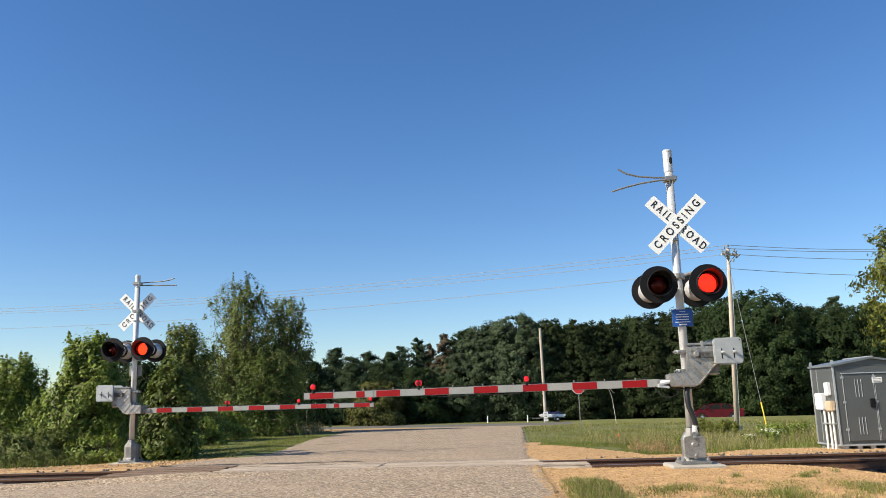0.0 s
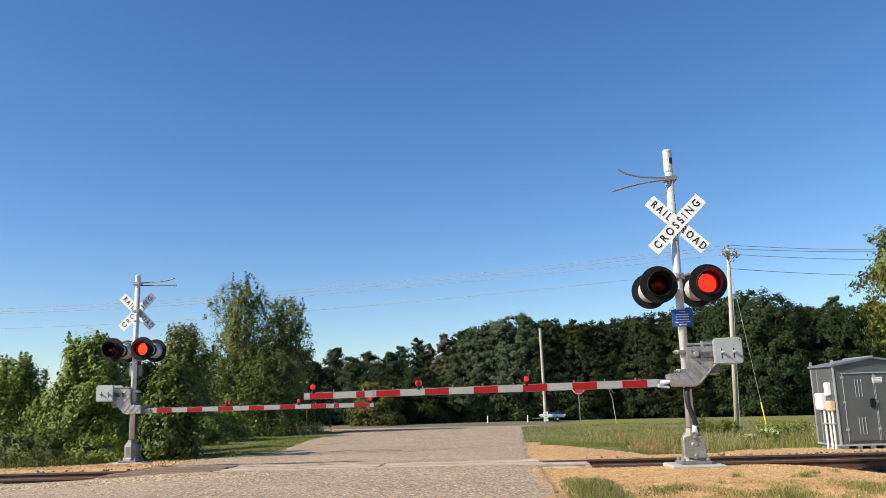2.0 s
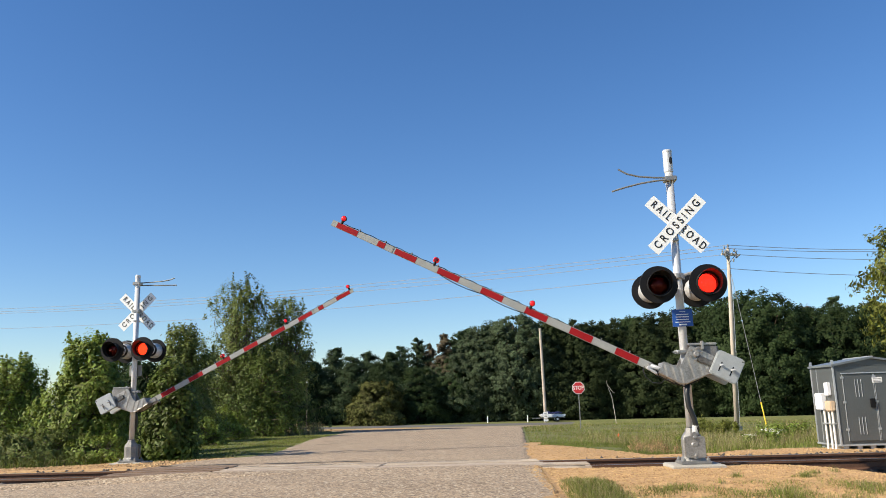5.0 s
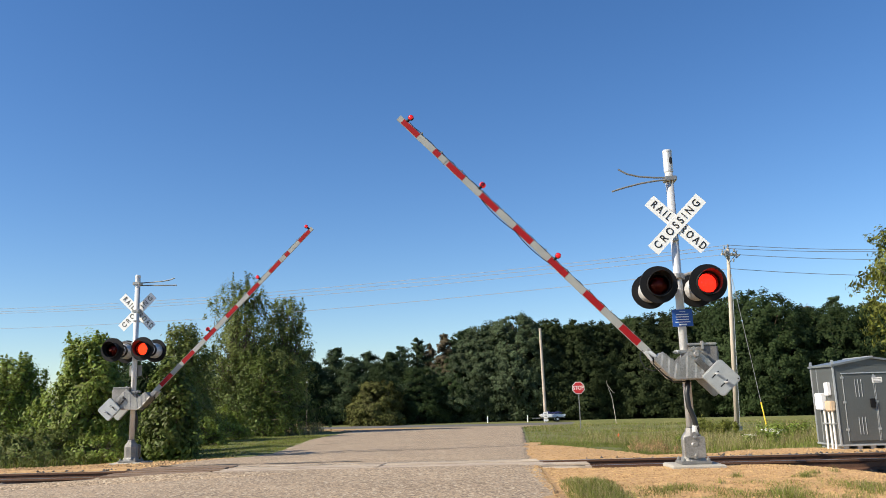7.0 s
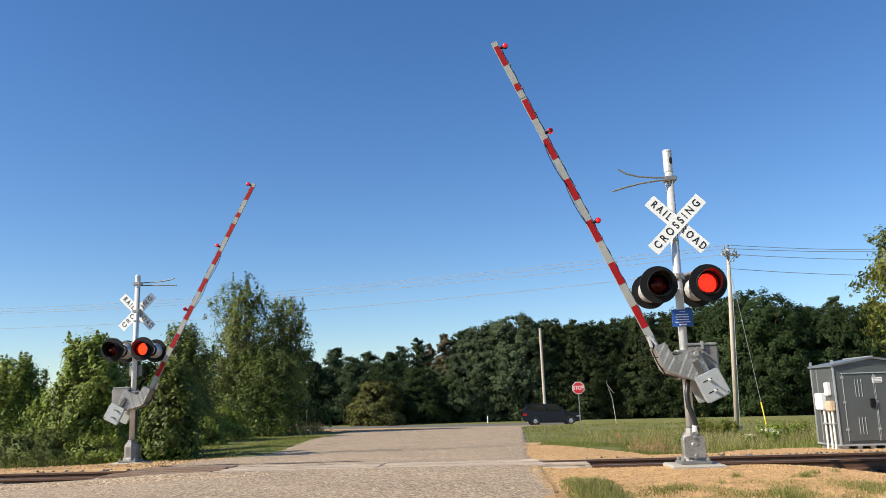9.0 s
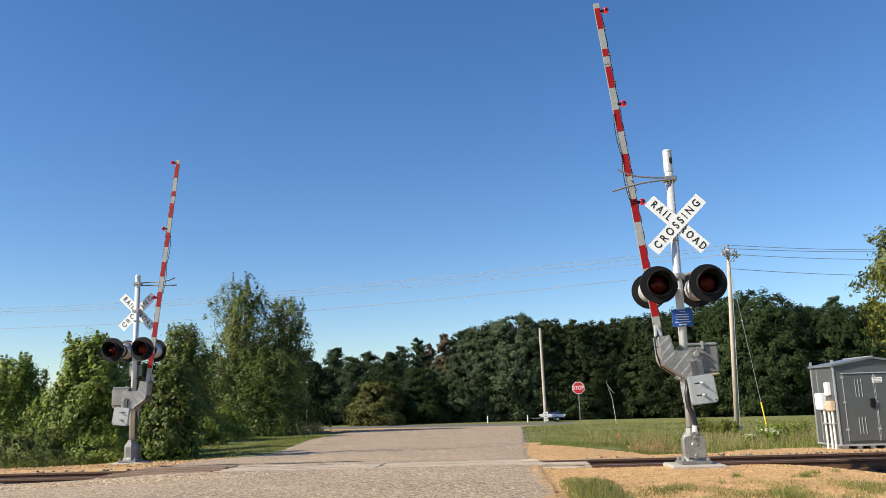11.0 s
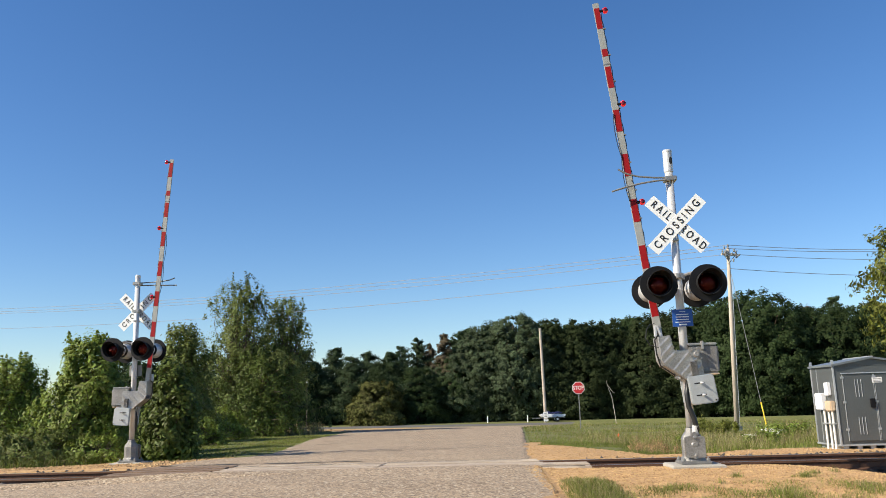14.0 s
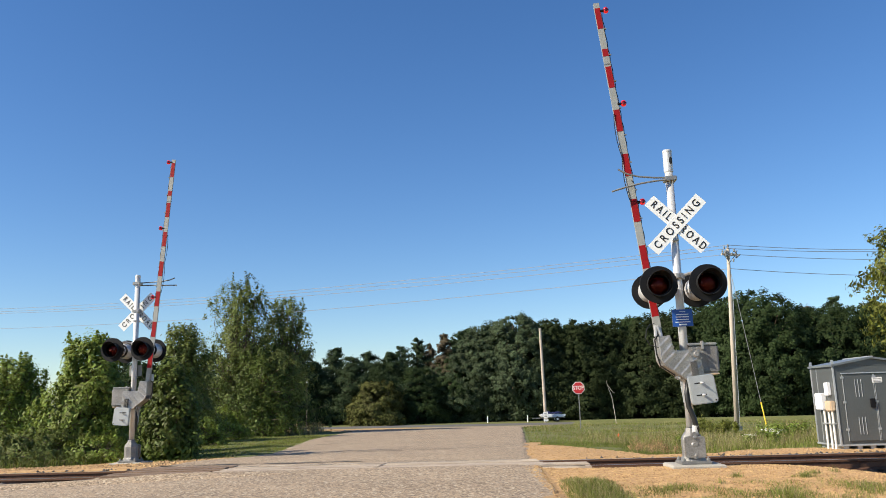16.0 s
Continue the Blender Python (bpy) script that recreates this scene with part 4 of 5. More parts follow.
def limb(bm, p0, p1, r0, r1, rs, seg=7, bend=0.12):
    p0, p1 = Vector(p0), Vector(p1)
    L = (p1 - p0).length
    pts = [p0.lerp(p1, t) + Vector(rs.normal(size=3)) * L * bend * math.sin(math.pi * t) * 0.5 for t in (0, 0.25, 0.5, 0.75, 1)]
    add_tube(bm, pts, [r0 + (r1 - r0) * t for t in (0, 0.25, 0.5, 0.75, 1)], seg)
    return pts


def leaf_shell(tufts, per, size, rs, slim=0.45, lift=0.3, spread=0.38, corners=4):
    """Leaves in tufts. tufts: place, three radii and the way out of the crown; the leaves lie like shingles, facing out and up."""
    C = np.array(tufts, float)
    n = per * len(C)
    idx = np.repeat(np.arange(len(C)), per)
    d = rs.normal(size=(n, 3))
    d /= np.linalg.norm(d, axis=1)[:, None]
    out = C[idx, 6:9]
    d = d + out * 0.25
    pos = C[idx, :3] + d * C[idx, 3:6] * (0.15 + 0.95 * rs.random(n) ** 0.6)[:, None]
    nrm = out * 0.8 + d * 0.45 + rs.normal(size=(n, 3)) * spread
    nrm[:, 2] += lift
    nrm /= np.linalg.norm(nrm, axis=1)[:, None]
    a = np.cross(nrm, rs.normal(size=(n, 3)))
    a /= np.linalg.norm(a, axis=1)[:, None] + 1e-9
    b = np.cross(nrm, a)
    s = size * (0.6 + 0.8 * rs.random(n))[:, None]
    if corners == 3:
        return np.stack([pos - a * s - b * s * slim, pos + b * s * slim * 1.2 + nrm * s * 0.1, pos + a * s - b * s * slim], 1).reshape(-1, 3)
    return np.stack([pos - a * s, pos + b * s * slim + nrm * s * 0.12, pos + a * s, pos - b * s * slim + nrm * s * 0.12], 1).reshape(-1, 3)


def broadleaf(name, seed, height, width, leaf, label, category, tufts=1000, tuft=0.55, per=46, size=0.094, low=0.05, trunk=0.16, profile=None, stems=1, upright=0.8,
              lumps=0.16, fill=0.78, sprays=0, lean=0.0):
    """A tree or bush: tapered trunks, limbs to its masses, and an uneven crown of leaf tufts that thickens towards the outside."""
    rs = np.random.RandomState(seed)
    ob = tagged(new(name), label, category)
    prof = profile or (lambda t: math.sqrt(max(0.0, 1 - (1.6 * (t - 0.38)) ** 2)) if t > 0.38 else 0.82 + 0.18 * t / 0.38)
    ph = rs.uniform(0, 6.28, 6)
    spots = []
    while len(spots) < tufts:
        t = rs.random_sample() ** 0.9
        if rs.random_sample() > prof(t) + 0.12:
            continue
        a = rs.uniform(0, 2 * math.pi)
        bulge = 1 + lumps * (math.sin(3 * a + ph[0] + 4 * t) * 0.5 + math.sin(5 * a + ph[1] - 9 * t) * 0.4 + math.sin(11 * t + 2 * a + ph[2]) * 0.6 + math.sin(23 * t + ph[3] + 4 * a) * 0.3)
        deep = (fill + (1 - fill) * rs.random_sample()) if rs.random_sample() < 0.82 else rs.uniform(0.2, fill)
        r = width / 2 * prof(t) * bulge * deep
        z = height * (low + (0.97 - low) * t) + 0.03 * height * math.sin(3 * a + ph[4]) * t
        k = tuft * rs.uniform(0.6, 1.3) * (1 - 0.35 * t)
        way = Vector((math.cos(a), math.sin(a), 0.9 * (t - 0.35) + (0.9 * t ** 3))).normalized()
        spots.append((r * math.cos(a) + lean * t * height, r * math.sin(a), z, k, k, k * upright, *way))
    bm = bmesh.new()
    for s in range(stems):
        off = Vector((rs.uniform(-1, 1), rs.uniform(-1, 1), 0)) * (0.13 * width if stems > 1 else 0)
        spine = limb(bm, (off.x * 0.3, off.y * 0.3, -0.15), (off.x * 1.4 + lean * height * 0.8, off.y * 1.4, height * 0.88), trunk, trunk * 0.12, rs, 8, 0.05)
        for c in spots[s::max(6, tufts // 40)]:
            t = min(0.9, max(0.06, c[2] / height * 0.7))
            k = t * (len(spine) - 1)
            p = spine[int(k)].lerp(spine[min(len(spine) - 1, int(k) + 1)], k % 1)
            limb(bm, p, c[:3], trunk * 0.34 * (1 - 0.6 * t), 0.01, rs, 5)
    part("trunk", bm, M["bark"], ob, "grey-brown trunk with limbs")
    corners = 3 if size > 0.09 else 4               # trees far off have plainer leaves
    verts = [leaf_shell(spots, per, size, rs, 0.45 if corners == 4 else 0.6, corners=corners)]
    if sprays:                                      # leafy shoots that break the outline
        shoots = []
        for j in range(sprays):
            c = spots[rs.randint(len(spots))]
            if c[2] < height * 0.45:
                continue
            way = (Vector((c[6], c[7], 0)) * 0.35 + Vector((rs.normal() * 0.25, rs.normal() * 0.25, 1.0))).normalized()
            ln = rs.uniform(0.25, 0.6) * (0.5 + height * 0.07)
            for q in range(6):
                p = Vector(c[:3]) + way * (c[5] * 0.5 + ln * q / 5)
                k = 0.1 * (1.2 - q / 6) * (0.6 + height * 0.08)
                shoots.append((p.x, p.y, p.z, k, k, k * 1.3, *way))
        verts.append(leaf_shell(shoots, 9, size * 0.85, rs, corners=corners))
    crown_part(ob, np.concatenate(verts), LEAF[leaf], "leafy crown with gaps", "crown", corners)
    return ob


def conifer(name, seed, height, width, leaf, label, category="pine tree", per=36, size=0.095, low=0.06, ragged=0.35, bow=0.75, whorls=30):
    """A pine: a straight trunk, whorls of limbs that rise at their ends, and flat sprays of needles along them."""
    rs = np.random.RandomState(seed)
    ob = tagged(new(name), label, category)
    bm = bmesh.new()
    limb(bm, (0, 0, -0.15), (0, 0, height * 0.97), 0.17, 0.02, rs, 8, 0.02)
    tufts = []
    for w in range(whorls):
        t = (w + rs.uniform(-0.3, 0.3)) / (whorls - 1)
        z = height * (low + (0.96 - low) * max(0, t))
        R = width / 2 * max(0.03, 1 - t) ** bow * rs.uniform(1 - ragged, 1.1) + 0.15
        for k in range(8 if t < 0.6 else 6 if t < 0.85 else 4):
            a = rs.uniform(0, 2 * math.pi)
            z = height * (low + (0.96 - low) * min(1, max(0, t + rs.uniform(-0.04, 0.04))))
            r = R * rs.uniform(0.55, 1.1)
            end = Vector((r * math.cos(a), r * math.sin(a), z + r * rs.uniform(0.0, 0.35)))
            limb(bm, (0, 0, z), end, 0.035 * (1 - t) + 0.012, 0.008, rs, 4, 0.05)
            for q in (0.35, 0.6, 0.82, 1.0):
                p = Vector((0, 0, z)).lerp(end, q)
                kk = 0.115 * width * (0.35 + 0.65 * (1 - t)) * rs.uniform(0.6, 1.15) * (1.15 - 0.35 * q)
                tufts.append((p.x, p.y, p.z + 0.15 * kk, kk, kk, kk * 0.72, math.cos(a) * 0.75, math.sin(a) * 0.75, 0.5))
    tufts.append((0, 0, height * 0.97, 0.12, 0.12, 0.35, 0, 0, 1))
    part("trunk", bm, M["bark"], ob, "straight dark trunk")
    crown_part(ob, leaf_shell(tufts, per, size, rs, 0.35, corners=3), LEAF[leaf], "needled branches in whorls", "crown", 3)
    return ob


def spot(col, dist):
    x = bearing(col, dist)[0]
    return x, dist, lane_z(x, dist)


def stand(ob, col, dist, turn=0.0, scale=1.0, tall=1.0, sink=0.05):
    if 55 < dist < 76:                              # keep the wood behind the highway
        scale, dist = scale * 81 / dist, 81
    elif dist > 75:
        dist *= 1.06
    x, y, z = spot(col, dist)
    ob.matrix_basis = pose(x, y, ground_z(x, y) - sink, 0, 0, turn) @ Matrix.Diagonal((scale, scale, scale * tall, 1))
    return ob


def again(ob, col, dist, turn, scale=1.0, tall=1.0):
    if 55 < dist < 76:                              # keep the wood behind the highway
        scale, dist = scale * 81 / dist, 81
    elif dist > 75:
        dist *= 1.06
    x, y, z = spot(col, dist)
    ob2 = copy_thing(ob, pose(x, y, ground_z(x, y) - 0.05, 0, 0, turn))
    ob2.matrix_basis = pose(x, y, ground_z(x, y) - 0.05, 0, 0, turn) @ Matrix.Diagonal((scale, scale, scale * tall, 1))
    return ob2


# left side, near: vine-covered bushes and the tall multi-stemmed tree
drape = lambda t: 1.0 - 0.68 * t ** 1.6
mound = lambda t: 1.0 - 0.55 * t ** 2
stand(broadleaf("bush", 11, 3.75, 2.7, "vine", "bright green bush smothered in leafy vines", "bush", 760, 0.21, 26, 0.066, 0.02, 0.06, drape, 3, 1.2, 0.3, 0.8, 60, 0.06), 148, 24.5)
# bush 12 and thicket 22 carry their shade in the leaf colour
stand(broadleaf("bush", 12, 2.75, 1.45, "vine_shaded", "green vine-covered bush beside the gravel, leaf colour darkened for shade", "bush", 460, 0.2, 26, 0.066, 0.02, 0.05, mound, 3, 1.3, 0.3, 0.8, 12), 303, 23.4)
stand(broadleaf("bush", 13, 3.2, 2.2, "vine", "light green bush with thin upright twigs", "bush", 600, 0.22, 22, 0.058, 0.02, 0.05, mound, 4, 1.5, 0.3, 0.6, 90), 22, 26)
stand(broadleaf("bush", 14, 3.3, 3.0, "maple", "dense dark green roadside bush", "bush", 520, 0.28, 24, 0.075, 0.02, 0.06, mound, 3, 1.0, 0.3, 0.7, 20), 262, 29)
stand(broadleaf("bush", 15, 5.7, 3.3, "elm", "tall twiggy green bush behind the signal", "bush", 760, 0.3, 22, 0.08, 0.02, 0.06, lambda t: 1.0 - 0.6 * t ** 2, 4, 1.3, 0.3, 0.6, 50), 322, 40)
stand(broadleaf("tree", 16, 9.5, 6.2, "elm", "tall multi-stemmed green tree beside the lane", "tree", 900, 0.29, 30, 0.08, 0.04, 0.12, lambda t: 0.98 - 0.45 * smooth((t - 0.3) / 0.35) - 0.26 * max(0, (t - 0.75) / 0.25) ** 2, 5, 1.9, 0.6, 0.55, 120, -0.02), 428, 50)
stand(broadleaf("tree", 17, 8.7, 4.2, "elm", "slender green tree beside a taller one", "tree", 640, 0.28, 30, 0.08, 0.05, 0.09, lambda t: 0.95 - 0.2 * smooth((t - 0.3) / 0.3) - 0.4 * max(0, (t - 0.7) / 0.3) ** 2, 4, 1.7, 0.6, 0.55, 70, 0.045), 497, 52)
stand(broadleaf("bush", 22, 5.0, 6.4, "vine_shaded", "feathery green thicket round the tall tree, leaf colour darkened for shade", "bush", 900, 0.38, 22, 0.08, 0.02, 0.06, mound, 6, 1.6, 0.35, 0.45, 70), 455, 49.5)
stand(broadleaf("bush", 18, 1.7, 2.8, "vine", "low bright green bush at the grass edge", "bush", 260, 0.2, 22, 0.07, 0.02, 0.03, mound, 3, 1.0, 0.3, 0.7, 20), 392, 43)
stand(broadleaf("bush", 19, 1.2, 2.2, "vine", "low bright green bush at the grass edge", "bush", 220, 0.18, 22, 0.065, 0.02, 0.03, mound, 3, 1.0, 0.3, 0.7, 16), 352, 36)
stand(broadleaf("bush", 20, 0.9, 3.2, "elm", "low weedy bush beside the track", "bush", 380, 0.15, 22, 0.05, 0.02, 0.03, mound, 3, 1.2, 0.35, 0.6, 60), 60, 22.6)
stand(broadleaf("bush", 23, 0.7, 2.2, "vine", "low leafy weeds before the vine-covered bush", "bush", 260, 0.14, 22, 0.05, 0.02, 0.03, mound, 3, 1.2, 0.35, 0.6, 40), 176, 22.8)
stand(broadleaf("bush", 24, 1.7, 3.0, "maple", "dark bush in the shade behind the vines", "bush", 480, 0.3, 22, 0.085, 0.02, 0.05, mound, 3, 1.0, 0.3, 0.6), 80, 31)
stand(broadleaf("tree", 21, 7.3, 3.6, "gold", "yellow-green leafy tree beside the cabinet", "tree", 620, 0.3, 24, 0.075, 0.42, 0.1, None, 1, 1.0, 0.35, 0.6, 20), 1672, 26)

# far woods: a few grown trees, repeated with other turns and sizes
oak_a = stand(broadleaf("tree", 31, 10.5, 9.6, "oak", "dense dark green woodland tree", "tree"), 955, 83)
oak_b = stand(broadleaf("tree", 32, 10.0, 9.0, "maple", "rounded mid green woodland tree", "tree", 1000, 0.52, 46, 0.094), 1005, 83)
oak_c = stand(broadleaf("tree", 33, 9.6, 9.0, "oak", "broad dark green woodland tree", "tree", 1000, 0.5, 46, 0.094, 0.02, 0.2, lambda t: 1.0 - 0.7 * t ** 2.6), 1010, 80)
spire = stand(broadleaf("tree", 34, 10.2, 7.6, "cedar", "dense feathery cedar in the wood's front row", "tree", 1100, 0.44, 42, 0.092, 0.02, 0.16, lambda t: 1.0 - 0.8 * t ** 1.8, 1, 0.75, 0.2), 985, 78.5)
poplar = stand(broadleaf("tree", 35, 10.1, 9.4, "poplar", "broad grey-green poplar with flickering leaves", "tree", 1000, 0.5, 46, 0.1, 0.02), 915, 79, 0, 1.07, 1.03)
pine_a = stand(conifer("pine_tree", 41, 7.8, 8.6, "pine", "dark green pine at the wood's edge", low=0.02, bow=0.6), 596, 80)
pine_b = stand(conifer("pine_tree", 42, 7.4, 8.2, "pine", "dark ragged pine in the wood", low=0.04, bow=0.6), 655, 81)
pine_c = stand(conifer("pine_tree", 43, 9.0, 5.2, "brown", "browning pine among green trees", low=0.1), 790, 78)
pine_d = stand(conifer("pine_tree", 44, 9.4, 6.0, "pine", "tall open-crowned pine above the wood", low=0.25, bow=0.5, ragged=0.5, whorls=20), 818, 80)
for col, dist, src, turn, sc, tall in (
        (560, 66, pine_b, 40, 0.72, 0.95), (625, 72, pine_a, 130, 0.84, 0.9), (690, 70, pine_a, 210, 0.84, 0.92), (712, 80, pine_d, 60, 0.85, 1.0), (742, 82, pine_d, 160, 0.95, 1.0),
        (765, 84, pine_c, 100, 0.9, 1.05), (838, 82, pine_b, 20, 1.25, 1.05), (800, 78, oak_c, 90, 0.72, 0.95), (740, 76, oak_c, 200, 0.68, 0.85), (680, 74, oak_b, 50, 0.6, 0.9), (850, 84, oak_b, 70, 0.95, 1.0),
        (965, 84, oak_a, 120, 0.97, 0.95), (1050, 83, oak_b, 200, 0.98, 1.0), (1092, 82, spire, 260, 1.02, 1.0), (1135, 84, oak_c, 40, 1.12, 1.03), (1180, 82, spire, 140, 1.08, 1.0),
        (872, 80, poplar, 80, 1.0, 1.02), (832, 78, poplar, 160, 0.74, 0.95), (772, 78, poplar, 230, 0.6, 0.95), (705, 78, poplar, 300, 0.56, 0.95),
        (1030, 78, spire, 75, 0.98, 1.0), (1064, 79, spire, 195, 1.0, 0.97), (1150, 78, spire, 320, 1.0, 1.0), (1210, 78, spire, 30, 1.02, 0.98),
        (1225, 83, oak_a, 300, 1.06, 1.04), (1265, 80, oak_c, 190, 1.15, 1.05), (1310, 78, oak_b, 20, 1.15, 1.05), (1355, 76, oak_a, 80, 1.14, 1.04), (1400, 78, oak_c, 250, 1.15, 1.02),
        (1440, 80, oak_b, 310, 1.1, 1.0), (1452, 84, pine_c, 30, 1.25, 1.05), (1500, 84, pine_d, 220, 1.22, 1.12), (1490, 76, oak_a, 170, 1.0, 1.0), (1535, 78, oak_c, 100, 1.1, 1.05), (1570, 80, pine_d, 10, 1.15, 1.08),
        (1590, 76, oak_b, 250, 1.1, 1.0), (520, 66, oak_c, 30, 0.75, 0.85), (470, 62, oak_a, 150, 0.7, 0.9), (360, 60, oak_c, 280, 0.7, 0.8), 
        (225, 56, oak_b, 100, 0.6, 0.75), (160, 60, oak_c, 190, 0.6, 0.75), (25, 58, oak_b, 330, 0.5, 0.75), (-40, 60, oak_a, 80, 0.6, 0.8),
        (540, 60, pine_a, 80, 0.6, 0.95), (1660, 80, oak_a, 40, 1.2, 1.0)):
    again(src, col, dist, turn, sc, tall)
gold_bush = stand(broadleaf("bush", 51, 4.0, 5.4, "olive", "olive yellow bush in front of the pines", "bush", 520, 0.4, 42, 0.092, 0.02, 0.08, mound, 2), 672, 62)

gx, gy = bearing(668, 77.2)[0], 77.2
gold_bush.matrix_basis = pose(gx, gy, ground_z(gx, gy) - 0.05)
olive_bush = again(gold_bush, 610, 80, 70, 0.8, 1.0)

# undergrowth that closes the foot of the wood
rs = np.random.RandomState(77)
cl = []
for i in range(260):
    col = rs.uniform(-60, 1680)
    dist = rs.uniform(83, 90)
    x, y, z = spot(col, dist)
    k = rs.uniform(0.8, 1.7)
    cl.append((x, y, ground_z(x, y) + k * 0.5, k * 1.2, k, k))
under = new("undergrowth", cloud_mesh("undergrowth", leaf_cloud(cl, 110, 0.24, rs), LEAF["oak"]))
tagged(under, "shaded dark undergrowth along the wood", "bushes", kind="stuff")
cl = []
for i in range(90):
    x = rs.uniform(-34, -11)
    y = rs.uniform(23.5, 30) + max(0, -x - 14) * 0.2
    k = rs.uniform(0.25, 0.6)
    cl.append((x, y, ground_z(x, y) + k * 0.4, k * 1.3, k * 1.3, k))
weeds = new("weeds", cloud_mesh("weeds", leaf_cloud(cl, 160, 0.07, rs), LEAF["elm"]))
tagged(weeds, "tangled green weeds beside the track", "weeds", kind="stuff")


# ---- gravel and grass ----
def gravel_patch(name, x0, x1, y0, y1, cell, inside, material, label, lift=0.026):
    xs = [x0 + cell * i for i in range(int((x1 - x0) / cell) + 1)]
    ys = [y0 + cell * i for i in range(int((y1 - y0) / cell) + 1)]
    ob = sheet(name, xs, ys, lambda x, y: ground_z(x, y) + lift + 0.01 * noise.noise((x * 7, y * 7, 2)), material, inside)
    tagged(ob, label, "gravel", kind="structure")
    return ob


def rail_d(x, y):
    return TN.x * x + TN.y * y


def in_near(x, y):
    l, r = road_edges(y)
    n = 0.5 * noise.noise((x * 0.9, y * 0.9, 1)) + 0.25 * noise.noise((x * 3, y * 3, 1))
    return r - 0.3 < x and rail_d(x, y) < 15.0 - 0.3 * smooth((x - 5.4) / 1.2) + 0.15 * n and y > 8.6


def in_far(x, y):
    l, r = road_edges(y)
    n = 0.5 * noise.noise((x * 0.6, y * 0.9, 3)) + 0.25 * noise.noise((x * 3, y * 3, 3))
    top = 25.5 - 2.0 * abs(x - 2.2) + n if x < 5.2 else (18.6 + n + 3.4 * smooth((x - 5) / 2.5))
    if x < r + 0.45 + 0.4 * n:
        top = max(top, 26 + 3 * n)
    return r - 0.3 < x < 13 and 17.3 < rail_d(x, y) < max(18.9, top)


def in_left(x, y):
    l, r = road_edges(y)
    n = 0.4 * noise.noise((x * 0.9, y * 0.9, 6)) + 0.2 * noise.noise((x * 3, y * 3, 6))
    return x < l + 0.35 and 17.4 < rail_d(x, y) < 21.3 + n - 2.2 * smooth((-8.6 - x) / 2.5) and x > -16


gravel_patch("gravel", 0.8, 14, 8.6, 15.6, 0.09, in_near, M["gravel"], "loose tan gravel round the signal footing")
gravel_patch("gravel", 1.2, 14, 16.5, 28.5, 0.1, in_far, M["gravel"], "tan gravel pad beside the track")
gravel_patch("gravel", -16, -4.5, 18, 23.5, 0.12, in_left, M["gravel"], "tan gravel strip before the bushes")


def in_bed(x, y):
    l, r = road_edges(y)
    return 14.65 < rail_d(x, y) < 17.7 and (x > r + 1.0 or x < -6.9)


gravel_patch("ballast", -40, 40, 12, 23, 0.2, in_bed, M["ballast"], "dark stone ballast under the rails", 0.02)


def stones(name, count, inside, area, size, material, label, seed, lift=0.024):
    rs = np.random.RandomState(seed)
    V, F = [], []
    base = [(1, 0, 0), (-1, 0, 0), (0, 1, 0), (0, -1, 0), (0, 0, 1), (0, 0, -1)]
    faces = [(0, 2, 4), (2, 1, 4), (1, 3, 4), (3, 0, 4), (2, 0, 5), (1, 2, 5), (3, 1, 5), (0, 3, 5)]
    made = 0
    for i in range(count * 6):
        x, y = rs.uniform(area[0], area[1]), rs.uniform(area[2], area[3])
        if not inside(x, y):
            continue
        s = size * (0.4 + 1.1 * rs.random_sample() ** 3)
        z = ground_z(x, y) + lift
        a = rs.uniform(0, 6.28)
        k = len(V)
        for bx, by, bz in base:
            jx, jy, jz = (bx * s * rs.uniform(.7, 1.3), by * s * rs.uniform(.7, 1.3), bz * s * rs.uniform(.5, .8))
            V.append((x + jx * math.cos(a) - jy * math.sin(a), y + jx * math.sin(a) + jy * math.cos(a), z + jz + 0.2 * s))
        F += [tuple(k + q for q in f) for f in faces]
        made += 1
        if made >= count:
            break
    ob = new(name, raw_mesh(name, V, F, material))
    return tagged(ob, label, "stones", kind="stuff")


stones("gravel_stones", 42000, in_near, (1.2, 9, 9.2, 15.3), 0.0145, M["stone"], "loose tan gravel stones", 5)
stones("gravel_stones", 9000, in_far, (1.2, 13, 16.8, 24), 0.017, M["stone"], "loose tan gravel stones by the track", 6)
stones("gravel_stones", 2500, in_left, (-15, -4.8, 18.9, 22.5), 0.03, M["stone"], "loose tan gravel stones by the bushes", 7)
stones("ballast_stones", 9000, in_bed, (-14, 13, 13.5, 20), 0.035, M["bstone"], "dark ballast stones between the ties", 8, 0.02)


